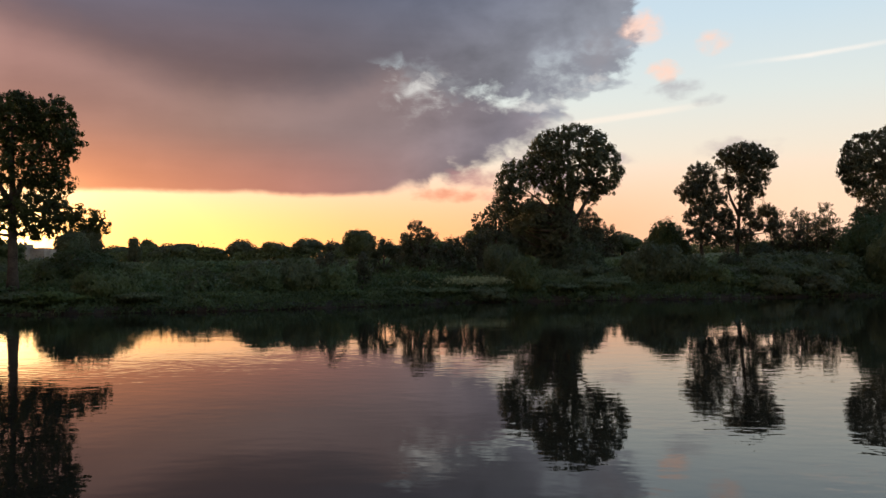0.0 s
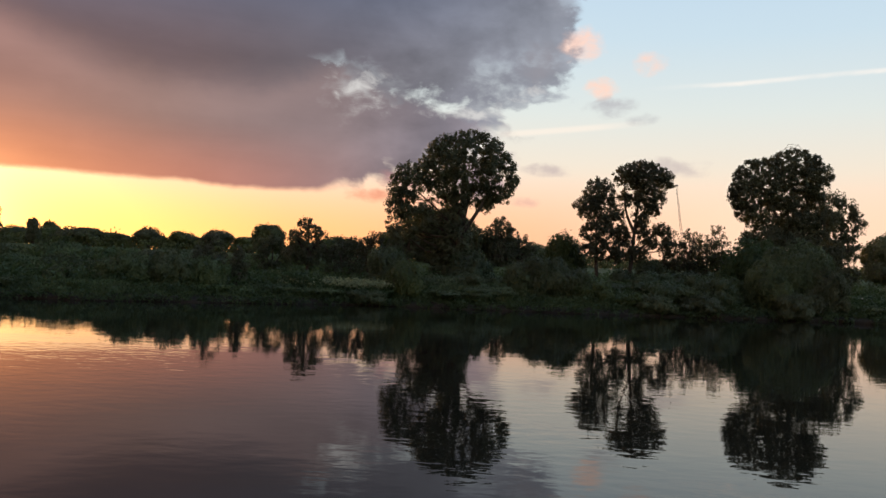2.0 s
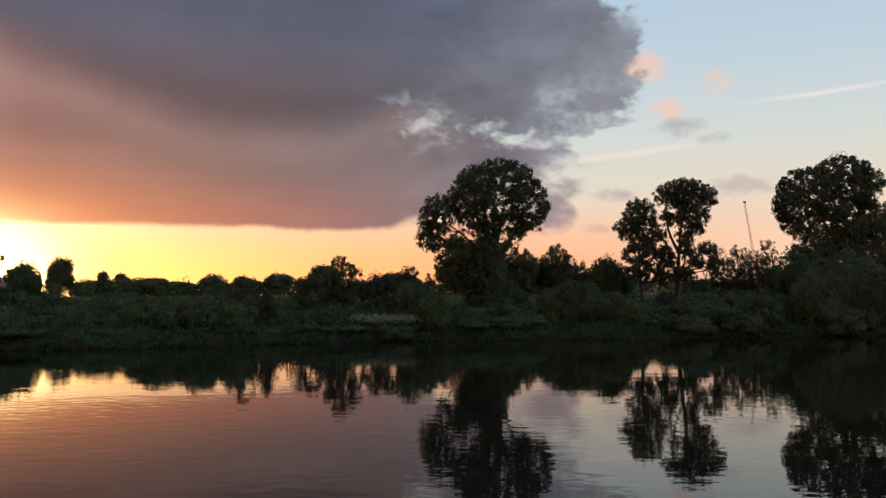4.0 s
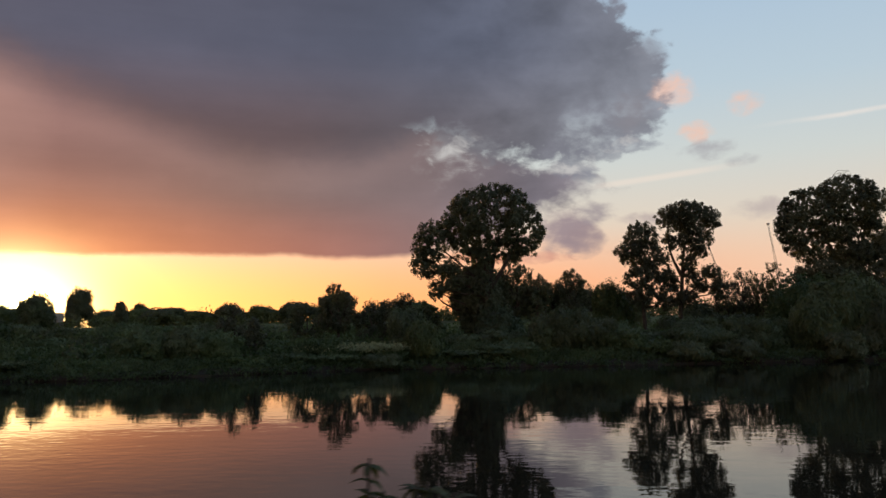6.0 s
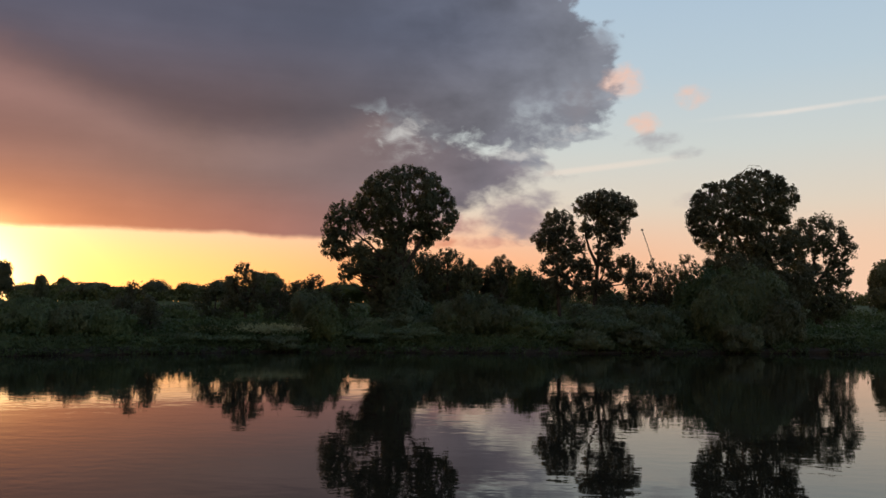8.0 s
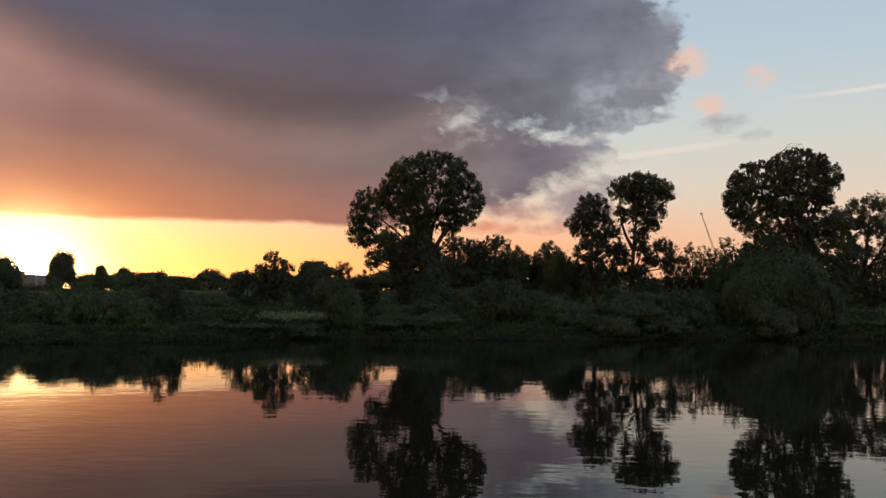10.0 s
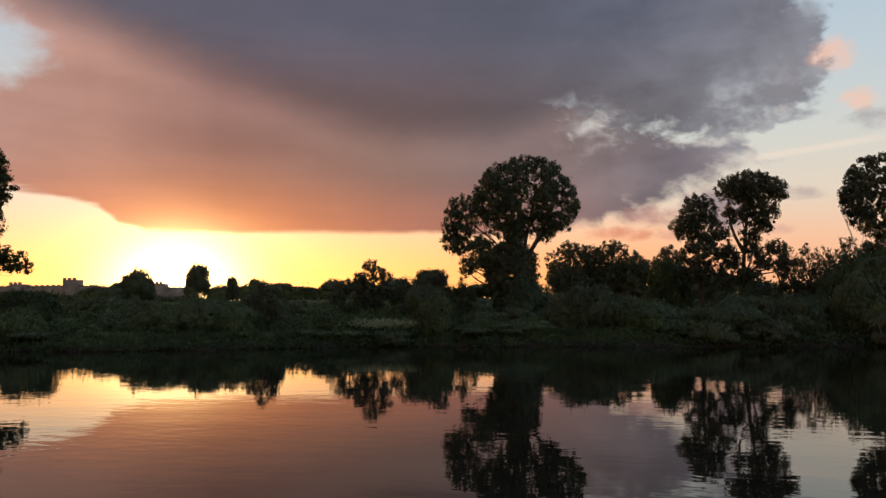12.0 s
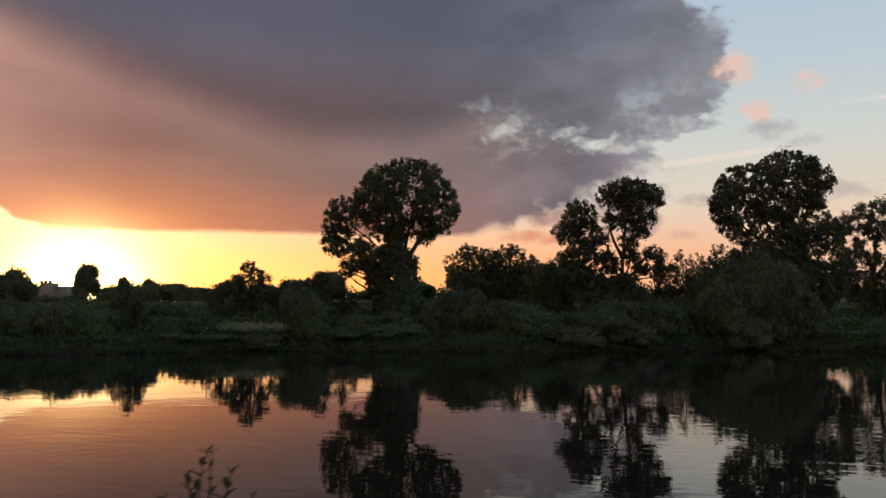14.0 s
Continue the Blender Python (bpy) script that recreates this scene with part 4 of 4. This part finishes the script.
thicket("herb_drift", "dark leafy stalks under the pale flowering drift", -2.8, 4.8, lambda x: 57.7, 2.4, 1.0, "thicket", 9, 420, 0.12, spread=0.26)
thicket("herb_drift", "dark leafy stalks under the pale flowering drift", -19.2, -13.4, lambda x: 59.2, 2.4, 1.2, "thicket", 10, 260, 0.12, spread=0.26)
reed_bed("bank_grass", "bright green tall grass at the foot of the tree", 7.6, 12.8, lambda x: 57.8, 1.8, 0.95, 3200, "scrub", 42)
reed_bed("shore_grass", "long grass hanging over the river's edge", -50, 60, lambda x: shore(x) + 0.2, 2.4, 0.5, 5000, "thicket", 43)

# a pale track on the bank where the bushes end
verts, faces = [], []
steps = 24
for i in range(steps + 1):
    x = 44.6 + 30 * i / steps
    for dy in (0.0, 1.6):
        for dz in (0.0, 0.35):
            verts.append((x, 69.6 + 0.10 * (x - 44.6) + dy, 1.35 + dz + 0.04 * noise.noise((x, dy, 0.0))))
for i in range(steps):
    a, b = 4 * i, 4 * i + 4
    faces += [(a, b, b + 1, a + 1), (a + 1, b + 1, b + 3, a + 3), (a + 3, b + 3, b + 2, a + 2), (a + 2, b + 2, b, a)]
faces += [(0, 1, 3, 2), (4 * steps, 4 * steps + 2, 4 * steps + 3, 4 * steps + 1)]
tagged(part("gravel_track", mesh_of("gravel_track", verts, faces, "gravel")), "pale gravel track along the open bank", "track", kind="structure")


def lattice_mast(base, head, half, label):
    """A thin lattice mast: four legs, rungs and a lamp head."""
    b, h = Vector(base), Vector(head)
    top = thing("lattice_mast", label, "mast", "masts behind the trees", base)
    along = h - b
    for sx, sy in ((-1, -1), (1, -1), (1, 1), (-1, 1)):
        verts, faces = [], []
        o = Vector((sx * half, sy * half, 0))
        tube(verts, faces, [o, o + along * 0.5, o * 0.5 + along], [0.05, 0.045, 0.03], 5)
        part("leg", mesh_of("leg", verts, faces, "steel"), top)
    for k in range(10):
        verts, faces = [], []
        a, c = along * (k / 10), along * ((k + 1) / 10)
        s = 1 if k % 2 else -1
        tube(verts, faces, [a + Vector((-s * half, -half, 0)), c + Vector((s * half, -half, 0))], [0.03, 0.03], 4)
        part("brace", mesh_of("brace", verts, faces, "steel"), top)
    verts, faces = [], []
    box(verts, faces, along.x - half * 1.6, along.x + half * 1.6, -half, half, along.z - 0.2, along.z + 0.35)
    part("head", mesh_of("head", verts, faces, "steel"), top)


lattice_mast((111.0, 280.0, 4.8), (106.5, 280.0, 36.0), 0.28, "slim grey lattice mast rising behind the trees")
lattice_mast((94.5, 280.0, 4.8), (86.0, 280.0, 31.4), 0.22, "leaning grey crane jib seen between the trees")

# the long stone building with square towers
hall = thing("castle", "long stone building with square battlemented towers on the skyline", "building", at=(-163.4, 232.0, 5.0))
boxes("wall", [(-24, 20, 0, 12, -1, 6.1)], "stone", hall)
boxes("wall", [(20.003, 52, 1, 11, -1, 5.6)], "stone", hall)
boxes("roof", [(-23.6, 19.6, 0.6, 11.6, 6.1, 6.5)], "roof", hall)
for i in range(22):
    boxes("merlon", [(-24 + 2 * i, -23 + 2 * i, 0, 0.5, 6.104, 6.75)], "stone", hall)
for x0, x1, top_z in ((-4.0, 0.0, 7.7), (14.8, 19.0, 8.8), (-21.0, -17.5, 7.4), (24.0, 26.6, 6.5), (44.8, 48.0, 7.2)):
    tower = boxes("tower", [(x0, x1, -1.2, 3.0, -1, top_z - 0.6)], "stone", hall)
    for k in range(3):
        w = (x1 - x0) / 5
        boxes("merlon", [(x0 + 2 * k * w, x0 + (2 * k + 1) * w, -1.2, -0.6, top_z - 0.596, top_z)], "stone", tower)
for i in range(12):
    x = -22 + 3.4 * i
    boxes("window", [(x, x + 0.9, -0.06, 0.2, 2.2, 4.2)], "dark_glass", hall)

cottage = thing("cottage", "small pale house half hidden among the far trees", "house", at=(-87.0, 186.0, 3.4))
boxes("wall", [(-4, 4, -3, 3, -0.5, 2.1)], "pale", cottage)
v = [(-4.4, -3.4, 2.1), (4.4, -3.4, 2.1), (4.4, 3.4, 2.1), (-4.4, 3.4, 2.1), (-4.4, 0, 3.2), (4.4, 0, 3.2)]
part("roof", mesh_of("roof", v, [(0, 1, 5, 4), (2, 3, 4, 5), (0, 4, 3), (1, 2, 5), (3, 2, 1, 0)], "roof"), cottage)
boxes("chimney", [(2.4, 3.2, -0.4, 0.4, 2.6, 3.9)], "stone", cottage)
for x in (-2.8, -0.5, 1.8):
    boxes("window", [(x, x + 1.0, -3.06, -2.9, 0.6, 1.7)], "dark_glass", cottage)

# ---- plants on the near bank ----


def leaf_blade(name, length, width, mat):
    """One toothed leaf, folded along its rib and drooping, from the stem outwards along x."""
    n = 7
    verts, faces = [], []
    for i in range(n):
        f = i / (n - 1)
        w = width * math.sin(math.pi * min(1, f * 0.92 + 0.06)) ** 0.8 * (1.0 if i % 2 else 0.86) * (1 - 0.25 * f)
        x, z = length * f, length * (0.16 * f - 0.42 * f * f)
        if i == n - 1:
            w = 0.0008
        verts += [(x, -w, z + w * 0.35), (x, 0, z), (x, w, z + w * 0.35)]
    for i in range(n - 1):
        a = 3 * i
        faces += [(a, a + 3, a + 4, a + 1), (a + 1, a + 4, a + 5, a + 2)]
    return mesh_of(name, verts, faces, mat, True)


BLADES = [leaf_blade("leaf", 0.064, 0.016, "nettle"), leaf_blade("leaf", 0.048, 0.012, "nettle"), leaf_blade("leaf", 0.032, 0.008, "nettle")]


def herb(at, height, seed, pairs=11, branches=2):
    """A tall bank herb: a bending stem, side shoots, and narrow leaves all the way up."""
    rng = np.random.default_rng(seed)
    top = thing("willowherb", "tall green willowherb plant with narrow leaves on the bank", "plant", "plants on the near bank", at)
    lines = [bent((0, 0, -0.05), (rng.normal() * 0.07, rng.normal() * 0.07, height), rng, 9, 0.03)]
    for b in range(branches):
        i = rng.integers(4, 7)
        a = rng.uniform(0, 6.28)
        p = lines[0][i]
        lines.append(bent(p, (p[0] + math.cos(a) * 0.12, p[1] + math.sin(a) * 0.12, min(height * 0.97, p[2] + height * rng.uniform(0.10, 0.22))), rng, 5, 0.06))
    for k, line in enumerate(lines):
        verts, faces = [], []
        r = 0.0055 if k == 0 else 0.003
        tube(verts, faces, line, [r * (1 - 0.8 * i / (len(line) - 1)) + 0.0008 for i in range(len(line))], 6)
        part("stem", mesh_of("stem", verts, faces, "nettle", True), top)
        count = pairs if k == 0 else 7
        for j in range(count):
            f = (j + 0.6) / count if k else 0.22 + 0.77 * (j + 0.5) / count
            u = f * (len(line) - 1)
            i = min(int(u), len(line) - 2)
            p = Vector(line[i]).lerp(Vector(line[i + 1]), u - i)
            for side in (0, math.pi):
                ob = new("leaf", BLADES[0 if f < 0.55 and k == 0 else (1 if f < 0.85 else 2)])
                ob.parent = top
                turn = j * 1.7 + side + rng.normal() * 0.25
                ob.matrix_basis = Matrix.Translation(p) @ Euler((rng.normal() * 0.25, -0.35 - 0.5 * f + rng.normal() * 0.2, turn)).to_matrix().to_4x4() @ Matrix.Diagonal((*([rng.uniform(0.8, 1.2)] * 3), 1))
    return top


rng = np.random.default_rng(71)
for i in range(36):
    dx = rng.normal() * 0.11
    x, y = 18.92 + dx, rng.uniform(8.38, 8.62)
    h = (1.25 if i == 0 else 1.13 - 0.7 * abs(dx) - rng.uniform(0.0, 0.10))
    if i == 0:
        x, y = 18.94, 8.55
    herb((x, y, ground_height(x, y)), h + 0.66 - ground_height(x, y), 500 + i, pairs=23, branches=7)


def elder(at, height, seed):
    """A broad-leaved bank shrub: arching shoots that carry whorls of drooping leaves."""
    rng = np.random.default_rng(seed)
    top = thing("elder_shoot", "young broad-leaved elder with drooping dark green leaves", "shrub", "broad-leaved shoots on the near bank", at)
    verts, faces = [], []
    line = bent((0, 0, -0.05), (rng.normal() * 0.05, rng.normal() * 0.04, height), rng, 9, 0.03)
    tube(verts, faces, line, [0.009 * (1 - 0.7 * i / 8) for i in range(9)], 6)
    part("stem", mesh_of("stem", verts, faces, "bark", True), top)
    for j in range(15):
        f = 0.80 + 0.20 * (j + 0.5) / 15
        u = f * 8
        i = min(int(u), 7)
        p = Vector(line[i]).lerp(Vector(line[i + 1]), u - i)
        for k in range(5):
            ob = new("leaf", BROAD[(j + k) % 2])
            ob.parent = top
            ob.matrix_basis = Matrix.Translation(p) @ Euler((rng.normal() * 0.2, 0.05 + rng.normal() * 0.3, j * 1.1 + k * 1.57 + rng.normal() * 0.25)).to_matrix().to_4x4() @ Matrix.Diagonal((*([rng.uniform(0.7, 1.15)] * 3), 1))


BROAD = [leaf_blade("leaf", 0.038, 0.010, "nettle"), leaf_blade("leaf", 0.030, 0.008, "nettle")]
for i, (dx, dy, h) in enumerate([(0.0, 0.0, 1.45), (0.07, 0.05, 1.37), (-0.06, 0.04, 1.36), (0.13, 0.0, 1.34), (-0.12, 0.02, 1.30), (0.04, -0.05, 1.33), (0.18, 0.06, 1.28), (-0.02, 0.10, 1.34), (-0.17, 0.06, 1.26), (0.10, 0.09, 1.36), (-0.08, -0.04, 1.33), (0.15, -0.04, 1.36), (0.22, 0.02, 1.30), (0.02, 0.06, 1.38), (-0.14, -0.02, 1.29)]):
    x, y = 9.15 + dx * 0.34, 3.92 + dy * 0.6
    elder((x, y, ground_height(x, y)), 1.38 - 0.6 * (1.40 - h) + 0.66 - ground_height(x, y), 600 + i)
reed_bed("near_bank_grass", "rough green grass along the near bank", -14, 36, lambda x: near_edge(x) - 6.5, 6.7, 0.34, 16000, "nettle", 44)
